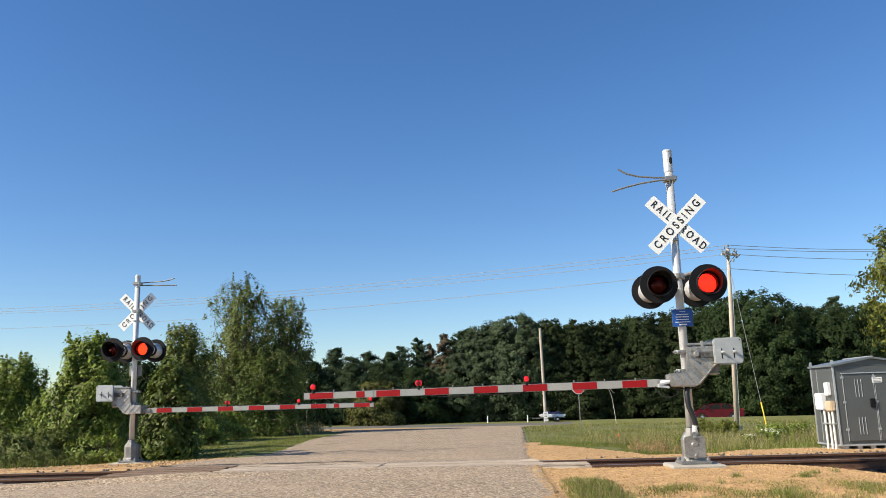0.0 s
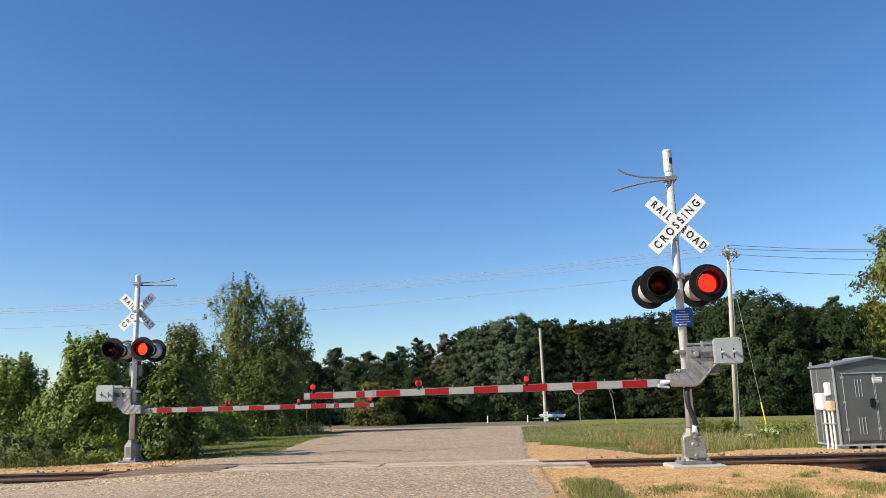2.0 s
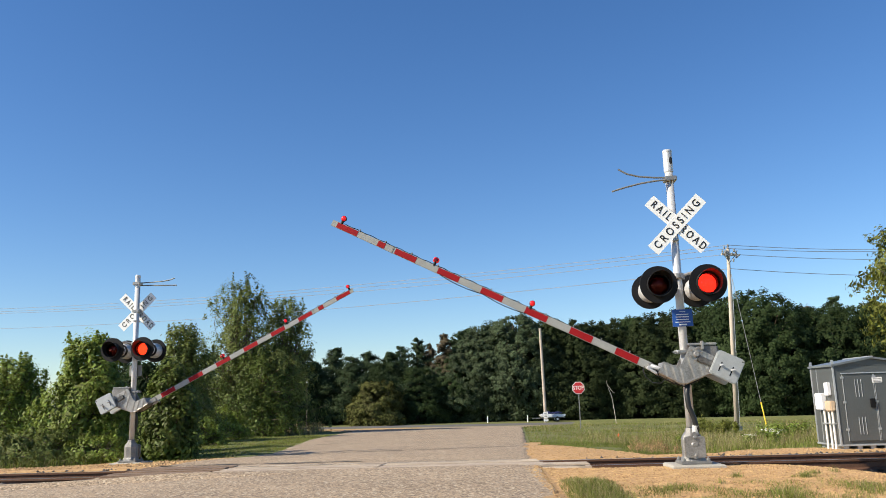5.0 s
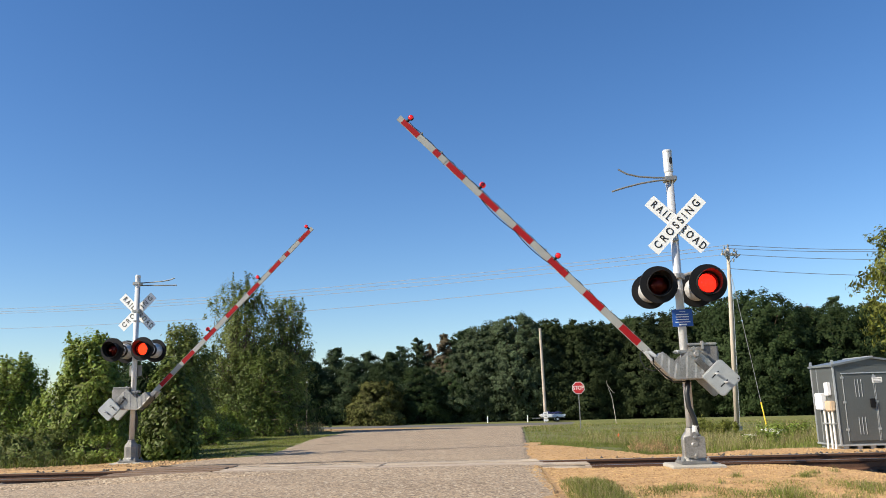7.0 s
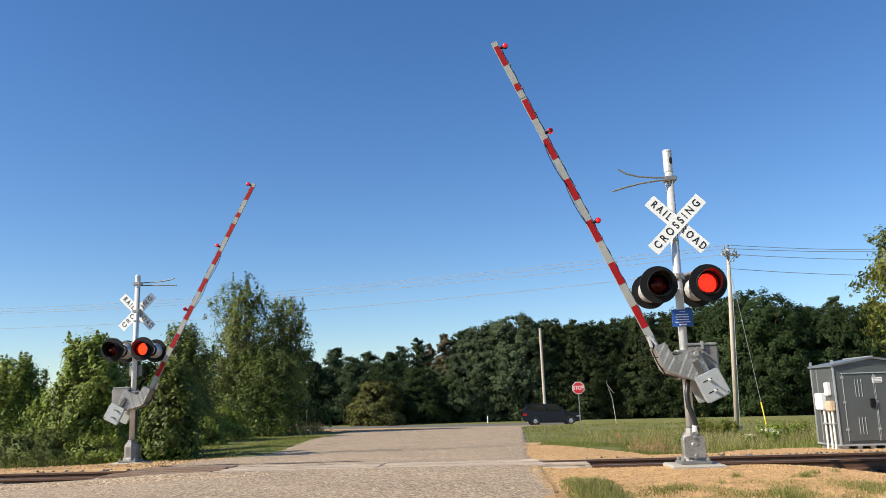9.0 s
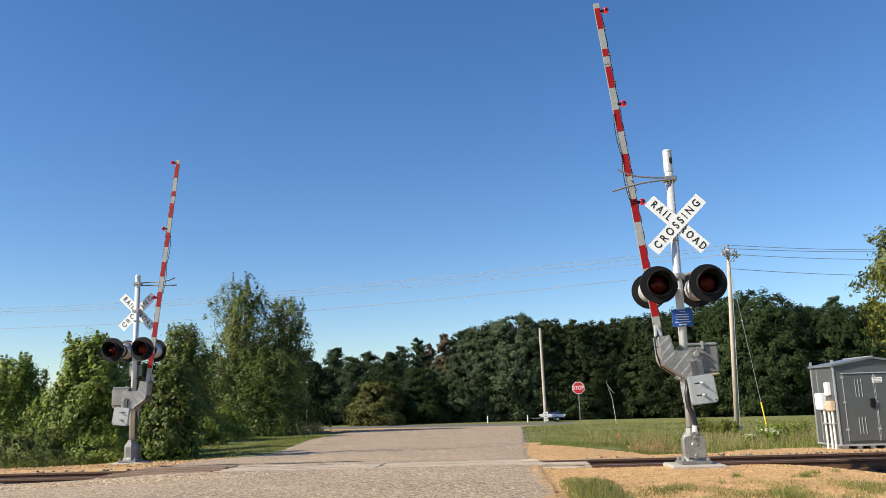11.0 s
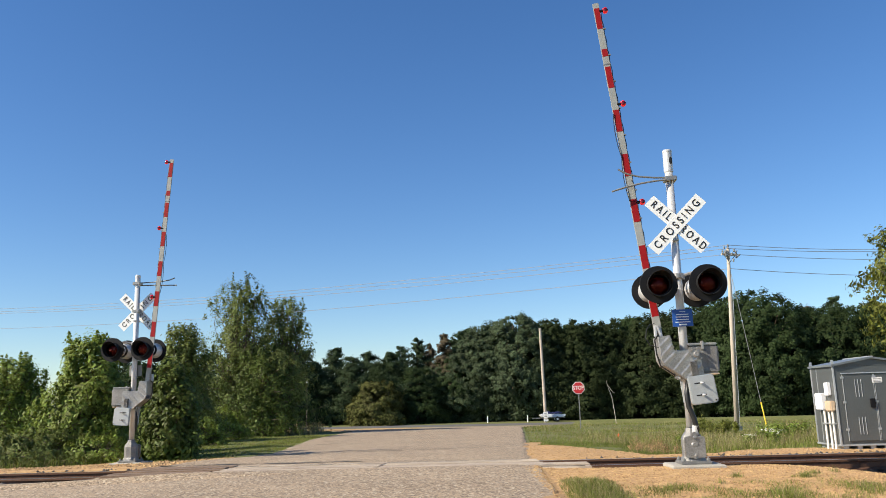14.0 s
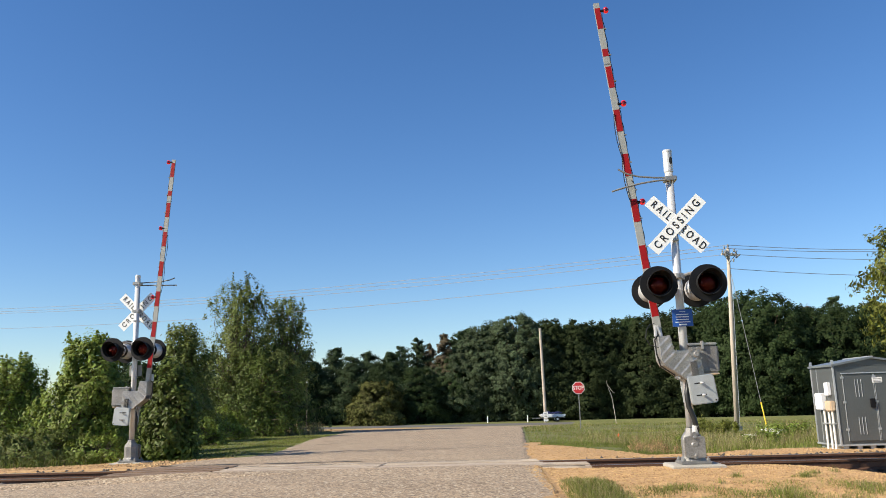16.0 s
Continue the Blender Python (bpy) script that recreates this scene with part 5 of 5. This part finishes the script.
def blades(name, count, inside, area, height, width, material, label, seed):
    """Single bent blades of grass."""
    rs = np.random.RandomState(seed)
    V, F = [], []
    made = 0
    for i in range(count * 8):
        x, y = rs.uniform(area[0], area[1]), rs.uniform(area[2], area[3])
        k = inside(x, y)
        if k <= 0 or rs.random_sample() > k:
            continue
        z = ground_z(x, y) - 0.01
        h = height * rs.uniform(0.4, 1.2) * (0.5 + 0.5 * k)
        a = rs.uniform(0, 6.28)
        lx, ly = rs.normal(0, 0.35, 2) * h
        wx, wy = math.cos(a) * width, math.sin(a) * width
        n = len(V)
        V += [(x - wx, y - wy, z), (x + wx, y + wy, z), (x + lx * .35 + wx * .6, y + ly * .35 + wy * .6, z + h * .6), (x + lx * .35 - wx * .6, y + ly * .35 - wy * .6, z + h * .6), (x + lx, y + ly, z + h)]
        F += [(n, n + 1, n + 2, n + 3), (n + 3, n + 2, n + 4)]
        made += 1
        if made >= count:
            break
    ob = new(name, raw_mesh(name, V, F, material))
    return tagged(ob, label, "grass", kind="stuff")


def patchy(x, y, k=0.5, s=0.8):
    return 0.5 + 1.3 * noise.noise((x * s, y * s, 11)) + (k - 0.5)


def front_grass(x, y):
    l, r = road_edges(y)
    if x < r + 0.15:
        return 0
    thick = smooth((x - 1.42 + 0.05 * (11 - y)) / 0.25) * (1 - smooth((x - 2.0 - 0.1 * noise.noise((x * 3, y * 3, 5))) / 0.35)) * (1 - smooth((y - 11.5 + 0.7 * (x - 1.7)) / 0.5))
    edge = 10.8 + 0.6 * noise.noise((x * 1.1, y * 0.8, 31))
    thin = 0.55 * patchy(x, y, 0.6, 1.8) * (1 - smooth((y - edge) / 0.6))
    tuft = max((1 - smooth(math.hypot(x - a, y - b) / r) for a, b, r in ((4.0, 11.7, 0.16), (4.85, 11.5, 0.22), (5.1, 11.75, 0.16), (5.5, 12.0, 0.12), (2.9, 10.9, 0.25), (3.6, 11.2, 0.12))))
    return max(thick, thin, tuft) + (0.008 if y < 14.2 and patchy(x, y, 0.5, 1.2) > 0.8 else 0)


def field_grass(x, y):
    l, r = road_edges(y)
    if x < r + 0.12 or in_far(x, y) or y > 61 or rail_d(x, y) < 17.6 or (9.2 < x < 11.6 and 20 < y < 21.9):
        return 0
    return patchy(x, y, 0.75, 0.35)


def left_grass(x, y):
    l, r = road_edges(y)
    if x > l - 0.12 or in_left(x, y) or rail_d(x, y) < 18.0:
        return 0
    return patchy(x, y, 0.8, 0.5)


blades("grass", 24000, front_grass, (1.3, 7, 8.8, 13.8), 0.12, 0.0045, M["blade"], "short green grass by the gravel", 21)
blades("grass", 9000, front_grass, (1.3, 7, 8.8, 13.8), 0.14, 0.0035, M["dryblade"], "dry grass stalks by the gravel", 22)
blades("grass", 36000, field_grass, (2.2, 24, 18, 44), 0.075, 0.007, M["blade"], "rough green meadow grass", 23)
blades("grass", 7000, field_grass, (2.2, 24, 18, 44), 0.16, 0.005, M["dryblade"], "dry meadow grass stalks", 24)
blades("grass", 20000, lambda x, y: min(1, field_grass(x, y) * 4 + 0.6) if field_grass(x, y) != 0 else 0, (2.0, 14, 17.8, 27), 0.09, 0.006, M["blade"], "short green grass by the gravel pad", 30)
blades("grass", 9000, field_grass, (5, 20, 19, 34), 0.36, 0.005, M["dryblade"], "tall seeding grass in the meadow", 34)
blades("grass", 9000, field_grass, (5, 20, 19, 36), 0.3, 0.006, M["blade"], "tall green grass in the meadow", 35)
blades("grass", 16000, field_grass, (3.5, 44, 42, 61), 0.13, 0.014, M["blade"], "rough green grass by the highway", 25)
blades("grass", 6000, field_grass, (3.5, 44, 42, 61), 0.2, 0.01, M["dryblade"], "dry grass by the highway", 28)
blades("grass", 36000, left_grass, (-14, -4.6, 20, 48), 0.075, 0.008, M["blade"], "mown green verge beside the lane", 26)
blades("grass", 4000, left_grass, (-14, -4.6, 20, 48), 0.1, 0.007, M["dryblade"], "dry verge grass", 27)


blades("grass", 7000, left_grass, (-24, -8.6, 19, 24), 0.34, 0.007, M["blade"], "tall weedy grass between track and bushes", 36)
blades("grass", 1500, left_grass, (-24, -8.6, 19, 24), 0.4, 0.006, M["dryblade"], "dry stalks between track and bushes", 37)


def reeds(x, y):
    l, r = road_edges(y)
    return 0 if x > l - 0.6 else patchy(x, y, 0.8, 0.4)


blades("dry_reeds", 1500, reeds, (-19, -8.0, 49, 56), 0.8, 0.02, M["dryblade"], "tall pale dry reeds beside the lane", 29)


def in_side(x, y):
    n = 0.6 * noise.noise((x * 0.5, y * 0.9, 8))
    return x < -2 and 55.5 + n < y < 60.5 + n


gravel_patch("gravel", -22, -2, 54, 62, 0.4, in_side, M["gravel"], "pale gravel driveway turning off the lane", 0.07)


# ---- poles, wires and signs ----
def utility_pole(m, height, label):
    ob = thing("utility_pole", m, label, "utility pole")
    part("pole", tube([(0, 0, -0.1), (0, 0, height * 0.5), (0, 0, height)], [0.11, 0.1, 0.08], 14), M["wood"], ob, "grey weathered wooden pole", None, True)
    part("pole_collar", tube([(0, 0, -0.05), (0, 0, 0.22)], 0.24, 14), M["steel"], ob, "grey steel collar at the foot")
    arm = part("crossarm", box(-0.42, 0.42, -0.16, -0.06, height - 0.4, height - 0.29, 0.01), M["wood"], ob)
    for x in (-0.36, -0.12, 0.36):
        part("insulator", lathe([(0.0, 0.17), (0.035, 0.16), (0.03, 0.1), (0.05, 0.08), (0.035, 0.05), (0.045, 0.0), (0.0, 0.0)], 10), M["steel"], arm, "grey insulator", pose(x, -0.11, height - 0.29))
    part("arm_brace", tube([(-0.3, -0.12, height - 0.38), (0, -0.1, height - 0.75)], 0.015, 6), M["steel"], ob)
    part("arm_brace", tube([(0.3, -0.12, height - 0.38), (0, -0.1, height - 0.75)], 0.015, 6), M["steel"], ob)
    part("cutout_fuse", tube([(0.3, -0.2, height - 0.5), (0.5, -0.22, height - 0.32)], 0.045, 8), M["steel"], ob)
    part("cutout_fuse", tube([(-0.1, -0.2, height - 0.55), (-0.28, -0.22, height - 0.4)], 0.045, 8), M["steel"], ob)
    part("insulator", lathe([(0.0, 0.2), (0.04, 0.18), (0.05, 0.08), (0.03, 0.0), (0.0, 0.0)], 10), M["steel"], ob, "", pose(0, 0, height))
    for i, (x, y, z, r) in enumerate(((-0.22, -0.2, 0.2, 0.05), (0.2, -0.22, 0.12, 0.055), (0.05, -0.24, 0.32, 0.05), (-0.3, -0.18, 0.02, 0.04), (0.14, -0.2, 0.62, 0.05), (-0.1, -0.2, 0.7, 0.045))):
        part("hardware", lathe([(0.0, 0.16), (r * 0.6, 0.15), (r, 0.1), (r * 0.7, 0.07), (r, 0.03), (r * 0.5, 0.0), (0.0, 0.0)], 10), M["steel"], ob, "grey porcelain fitting", pose(x, y, height - z - 0.1, 12 * (i - 2), 9 * (i % 3 - 1), 0))
    part("jumper_wire", tube([(-0.36, -0.11, height - 0.2), (-0.1, -0.25, height - 0.45), (0.25, -0.2, height - 0.3), (0.45, -0.2, height - 0.1)], 0.012, 5), M["wire"], ob)
    part("ground_wire", tube([(0.1, -0.1, 0.0), (0.09, -0.09, height - 1.4)], 0.012, 5), M["wire"], ob)
    return ob


PX, PY = 13.52, 38.9
PZ = ground_z(PX, PY)
pole_h = 8.75
upole = utility_pole(pose(PX, PY, PZ, 0, 2.9, 12), pole_h, "weathered wooden utility pole with crossarm and insulators")


def wire(p0, p1, sag, r=0.014):
    pts = [Vector(p0).lerp(Vector(p1), t) - Vector((0, 0, 4 * sag * t * (1 - t))) for t in np.linspace(0, 1, 25)]
    ob = part("power_line", tube(pts, r, 5), M["wire"])
    return tagged(ob, "thin grey overhead power line", "power line", "overhead lines")


top = PZ + pole_h
TX = PX + 0.44
for dz, row_left, row_right in ((0.12, 545, 440.5), (-0.05, 550, 443), (-0.33, 553, 458), (-1.05, 580, 487)):
    for col, row, far, near in ((-30, row_left + 3, 64.0, 0.5), (1620, row_right + 1, 42.0, 0.1)):
        ex, ez = bearing(col, far, row)
        wire((TX, PY, top + dz), (ex, far, ez), near)
guy = thing("guy_wire", pose(0, 0, 0), "slanting guy wire with a yellow guard", "guy wire")
GX, GY = bearing(1357, 36)[0], 36.0
gf, gt = Vector((GX, GY, ground_z(GX, GY))), Vector((TX, PY, top - 1.3))
part("cable", tube([gf, gt], 0.011, 6), M["steel"], guy)
part("guard", tube([gf, gf.lerp(gt, 0.17)], 0.03, 8), M["yellow"], guy, "yellow plastic guard")

lx, ly, lz = spot(966, 75.8)
thin = thing("pole", pose(lx, ly, ground_z(lx, ly), 0, -0.6, 0), "thin pale wooden pole with white notices", "pole")
part("shaft", tube([(0, 0, -0.1), (0, 0, 8.6)], [0.15, 0.12], 10), M["wood"], thin)
for i, (z, h) in enumerate(((0.2, 0.22), (0.5, 0.2), (0.8, 0.26))):
    part("notice", box(-0.2, 0.22, -0.17, -0.15, z - h / 2, z + h / 2), M["white"], thin, "small white notice")
    part("writing_bar", box(-0.12, 0.14, -0.174, -0.171, z - 0.03, z + 0.03), M["steel"], thin)


def stop_sign(m):
    ob = thing("stop_sign", m, "red octagonal stop sign on a steel post", "road sign")
    part("post", box(-0.03, 0.03, -0.02, 0.02, -0.2, 2.62, 0.004), M["steel"], ob, "grey steel post")
    def octa(r):
        return [(r * math.cos(a), r * math.sin(a)) for a in (math.pi / 8 + k * math.pi / 4 for k in range(8))]
    pl = part("plate", prism(octa(0.41), -0.032, -0.024), M["white"], ob, "white rimmed plate", pose(0, 0, 2.52))
    part("face", prism(octa(0.375), -0.036, -0.0325), M["stopred"], pl, "red sign face")
    part("lettering", lettering("STOP", 0.34), M["white"], pl, "white word STOP", pose(0, -0.039, -0.005) @ Matrix.Diagonal((0.82, 1, 1, 1)))
    return ob


sx, sy, sz = spot(1027, 52)
stop_sign(pose(sx, sy, ground_z(sx, sy), 0, 0, -2))

cx, cy, cz = spot(1093, 31)
cone = thing("marker", pose(cx, cy, ground_z(cx, cy)) @ Matrix.Diagonal((0.5, 0.5, 0.6, 1)), "small orange utility marker in the grass", "marker")
part("stake", lathe([(0.075, 0.0), (0.085, 0.12), (0.06, 0.2), (0.08, 0.32), (0.05, 0.42), (0.0, 0.45)], 12), M["orange"], cone, "orange plastic marker")
dx, dy, dz_ = spot(1091, 60)
snag = thing("dead_sapling", pose(dx, dy, ground_z(dx, dy)) @ Matrix.Diagonal((1.1, 1.1, 1.32, 1)), "bleached dead sapling leaning at the wood's edge", "dead tree")
bm = tube([(0, 0, -0.1), (-0.1, 0, 0.8), (-0.2, 0, 1.5), (-0.4, 0, 2.0), (-0.5, 0, 2.4)], [0.022, 0.02, 0.017, 0.013, 0.006], 7)
add_tube(bm, [(-0.38, 0, 2.1), (-0.12, 0, 1.75), (0.0, 0, 1.7)], [0.018, 0.012, 0.006], 5)
part("stem", bm, M["deadwood"], snag)
for col_, d_ in ((934, 76), (863, 76.5)):
    qx, qy, qz = spot(col_, d_)
    post = thing("marker_post", pose(qx, qy, ground_z(qx, qy)), "short white marker post by the highway", "post", "marker posts")
    part("stake", tube([(0, 0, -0.1), (0, 0, 0.65)], 0.055, 8), M["pvc"], post)
fx, fy, fz = spot(543, 77)
yl = thing("yard_lamp", pose(fx, fy, ground_z(fx, fy)), "small yard lamp on a dark post", "lamp post")
part("post", tube([(0, 0, -0.1), (0, 0, 4.0)], 0.06, 8), M["bark"], yl)
part("head", lathe([(0.0, 0.3), (0.12, 0.25), (0.16, 0.05), (0.08, 0.0), (0.0, 0.0)], 12), M["pvc"], yl, "pale lamp head", pose(0, 0, 3.95))
for col_, d_, k in ((1322, 25.5, 0.22), (1362, 25, 0.3)):
    qx, qy, qz = spot(col_, d_)
    fl = thing("flowering_weed", pose(qx, qy, ground_z(qx, qy)), "weed with pale white flower heads", "plant", "flowering weeds")
    rs = np.random.RandomState(int(col_))
    crown_part(fl, leaf_cloud([(0, 0, k * 0.6, k * 0.8, k * 0.8, k * 0.6)], 160, 0.06, rs), LEAF["vine"], "green leaves", "leaves")
    tagged(crown_part(fl, leaf_cloud([(rs.uniform(-.2, .2), rs.uniform(-.2, .2), k * rs.uniform(0.9, 1.5), 0.1, 0.1, 0.05) for i in range(4)], 18, 0.026, rs), LEAF["white"], "white flowers", "flowers"), kind="stuff")

# taller weeds in the meadow
for name, leaf, label, spots in (
        ("dry_weeds", "rust", "rusty dry weed stalks by the gravel", ((1140, 21.5, 0.35), (1152, 21.8, 0.3), (1163, 21, 0.25), (1185, 21, 0.18), (1130, 22, 0.2))),
        ("tall_weeds", "gold", "yellow-green goldenrod in the meadow", ((1232, 36, 0.45), (1252, 35, 0.5), (1268, 37, 0.45), (1285, 35, 0.4), (1300, 36, 0.35), (1244, 38, 0.5), (1275, 34, 0.3))),
        ("shrub_weeds", "vine", "low green shrubs in the meadow", ((1368, 27, 0.45), (1380, 28, 0.4), (1205, 26, 0.25), (1420, 30, 0.4)))):
    rs = np.random.RandomState(len(label))
    cl = []
    for col, dist, k in spots:
        x, y, z = spot(col, dist)
        for i in range(5):
            cl.append((x + rs.normal(0, k * 0.5), y + rs.normal(0, k * 0.5), ground_z(x, y) + k * rs.uniform(0.4, 0.9), k * 0.4, k * 0.4, k * 0.6))
    ob = new(name, cloud_mesh(name, leaf_cloud(cl, 90 if leaf == "rust" else 110, 0.016 if leaf == "rust" else 0.05, rs, 0.1), LEAF[leaf]))
    tagged(ob, label, "weeds", kind="stuff")

# jet boat on a trailer by the highway
bx, by, bz = spot(978, 76.6)
boat = thing("jet_boat", pose(bx, by, ground_z(bx, by) + 0.45, 0, 0, 4) @ Matrix.Diagonal((0.72, 0.8, 0.72, 1)), "white and dark blue jet boat on a trailer", "boat")
hull = prism([(-1.75, 0.3), (-1.5, 0.05), (-1.0, -0.05), (1.4, -0.05), (1.6, 0.1), (1.65, 0.3), (0.9, 0.34), (-1.2, 0.38)], -0.5, 0.5, 0.05)
part("hull", hull, M["boatwhite"], boat, "white hull")
part("deck", prism([(-1.35, 0.38), (-0.7, 0.78), (-0.45, 0.74), (-0.3, 0.56), (0.9, 0.66), (1.45, 0.4)], -0.3, 0.3, 0.05), M["boatblue"], boat, "dark blue deck and seat")
part("handlebar", tube([(-0.5, -0.35, 0.72), (-0.55, 0, 0.66), (-0.5, 0.35, 0.72)], 0.03, 8), M["black"], boat)
trailer = thing("boat_trailer", pose(bx, by, ground_z(bx, by), 0, 0, 4), "low galvanised boat trailer", "trailer")
part("frame", box(-1.9, 1.2, -0.04, 0.04, 0.32, 0.4, 0.01), M["steel"], trailer)
part("bunk", box(-1.2, 1.1, -0.3, 0.3, 0.36, 0.41, 0.01), M["steel"], trailer)
for y in (-0.55, 0.55):
    w = part("wheel", lathe([(0.1, -0.07), (0.22, -0.07), (0.24, 0.0), (0.22, 0.07), (0.1, 0.07), (0.1, -0.07)], 18, "Y"), M["rubber"], trailer, "", pose(0.35, y, 0.24))
    part("rim", lathe([(0, -0.06), (0.1, -0.06), (0.1, 0.06), (0, 0.06)], 14, "Y"), M["chrome"], w)


# ---- passing cars ----
def car(name, label, paint, outline, cabin, roof, length, width, wheel_r, axles, category):
    """A car along x with its front at -x: outline, cabin and roof are side profiles."""
    ob = thing(name, pose(0, 0, 0), label, category)
    h = width / 2
    body = part("body", prism(outline, -h, h, 0.05), M[paint], ob, "painted body")
    part("glasshouse", prism(cabin, -h * 0.86, h * 0.86, 0.06), M["carglass"], ob, "dark windows")
    part("roof", prism(roof, -h * 0.8, h * 0.8, 0.03), M[paint], ob)
    zb, zt = cabin[0][1], roof[0][1]
    for (xa, xb) in ((cabin[0][0], roof[0][0]), (cabin[-1][0], roof[-1][0])):
        for y in (-1, 1):
            part("pillar", tube([(xa, y * h * 0.87, zb), (xb, y * h * 0.82, zt)], 0.04, 6), M[paint], ob)
    mid = (cabin[0][0] + cabin[-1][0]) / 2 + 0.05
    for y in (-1, 1):
        part("pillar", box(mid - 0.05, mid + 0.05, y * h * 0.87 - 0.02, y * h * 0.87 + 0.02, zb, zt), M[paint], ob)
        part("side_mirror", box(cabin[0][0] + 0.25, cabin[0][0] + 0.42, y * (h + 0.08) - 0.07, y * (h + 0.08) + 0.07, zb, zb + 0.14, 0.03), M[paint], ob)
        part("door_line", box(mid - 0.008, mid + 0.008, y * (h + 0.001) - 0.004, y * (h + 0.001) + 0.004, 0.35, zb), M["black"], ob)
        part("sill", box(axles[0] + 0.42, axles[1] - 0.42, y * h - 0.02, y * h + 0.012, 0.2, 0.3, 0.01), M["black"], ob)
        for ax in axles:
            wl = part("wheel", lathe([(0.2, -0.1), (wheel_r - .02, -0.1), (wheel_r, -0.07), (wheel_r, 0.07), (wheel_r - .02, 0.1), (0.2, 0.1), (0.2, -0.1)], 24, "Y"), M["rubber"], ob, "black tyre", pose(ax, y * (h - 0.08), wheel_r))
            rim = lathe([(0.0, -0.09), (0.05, -0.1), (0.19, -0.07), (0.215, -0.1), (0.215, 0.1), (0.19, 0.07), (0.05, 0.1), (0.0, 0.09)], 20, "Y")
            part("rim", rim, M["chrome"], wl, "bright alloy rim")
            part("wheel_arch", lathe([(wheel_r + 0.01, -0.01), (wheel_r + 0.06, -0.01), (wheel_r + 0.06, 0.01), (wheel_r + 0.01, 0.01), (wheel_r + 0.01, -0.01)], 24, "Y"), M["black"], ob, "", pose(ax, y * h, wheel_r + 0.01))
        part("headlight", box(outline[0][0] + 0.1, outline[0][0] + 0.5, y * (h - 0.18) - 0.17, y * (h - 0.18) + 0.185, 0.62, 0.76, 0.03), M["chrome"], ob, "clear headlight")
        part("tail_light", box(length / 2 - 0.32, length / 2 - 0.02, y * (h - 0.12) - 0.1, y * (h - 0.12) + 0.125, 0.75, 0.98, 0.03), M["taillight"], ob, "red tail light")
    return ob


red_car = car("red_car", "red sedan driving along the highway", "carred",
              [(-2.32, 0.3), (-2.3, 0.6), (-2.1, 0.78), (-1.0, 0.95), (1.6, 1.02), (2.25, 0.95), (2.32, 0.6), (2.28, 0.32), (1.9, 0.22), (-2.0, 0.22)],
              [(-1.15, 0.92), (-0.45, 1.38), (0.9, 1.4), (1.75, 0.98)], [(-0.42, 1.38), (-0.2, 1.44), (0.7, 1.45), (0.95, 1.38)], 4.64, 1.8, 0.32, (-1.42, 1.3), "car")
dark_car = car("dark_car", "dark navy sport utility car driving along the highway", "carnavy",
               [(-2.38, 0.35), (-2.36, 0.8), (-2.15, 0.95), (-1.0, 1.08), (2.1, 1.15), (2.36, 1.05), (2.4, 0.6), (2.36, 0.36), (1.9, 0.27), (-2.0, 0.27)],
               [(-1.2, 1.05), (-0.5, 1.58), (1.75, 1.6), (2.25, 1.1)], [(-0.48, 1.58), (-0.2, 1.68), (1.6, 1.68), (1.95, 1.58)], 4.78, 1.88, 0.37, (-1.45, 1.4), "car")


def red_at(t):
    x = bearing(1086 - 601 * (t - 0.3), 72.5)[0]
    return pose(x, 72.5, highway_z(max(-60, min(60, x))) - 0.03, 0, 0.66, 0)


def dark_at(t):
    x = bearing(976 + 608 * (t - 9.0), 67.2)[0]
    return pose(x, 67.2, highway_z(max(-60, min(60, x))) + 0.025, 0, -0.66, 180)


motions()
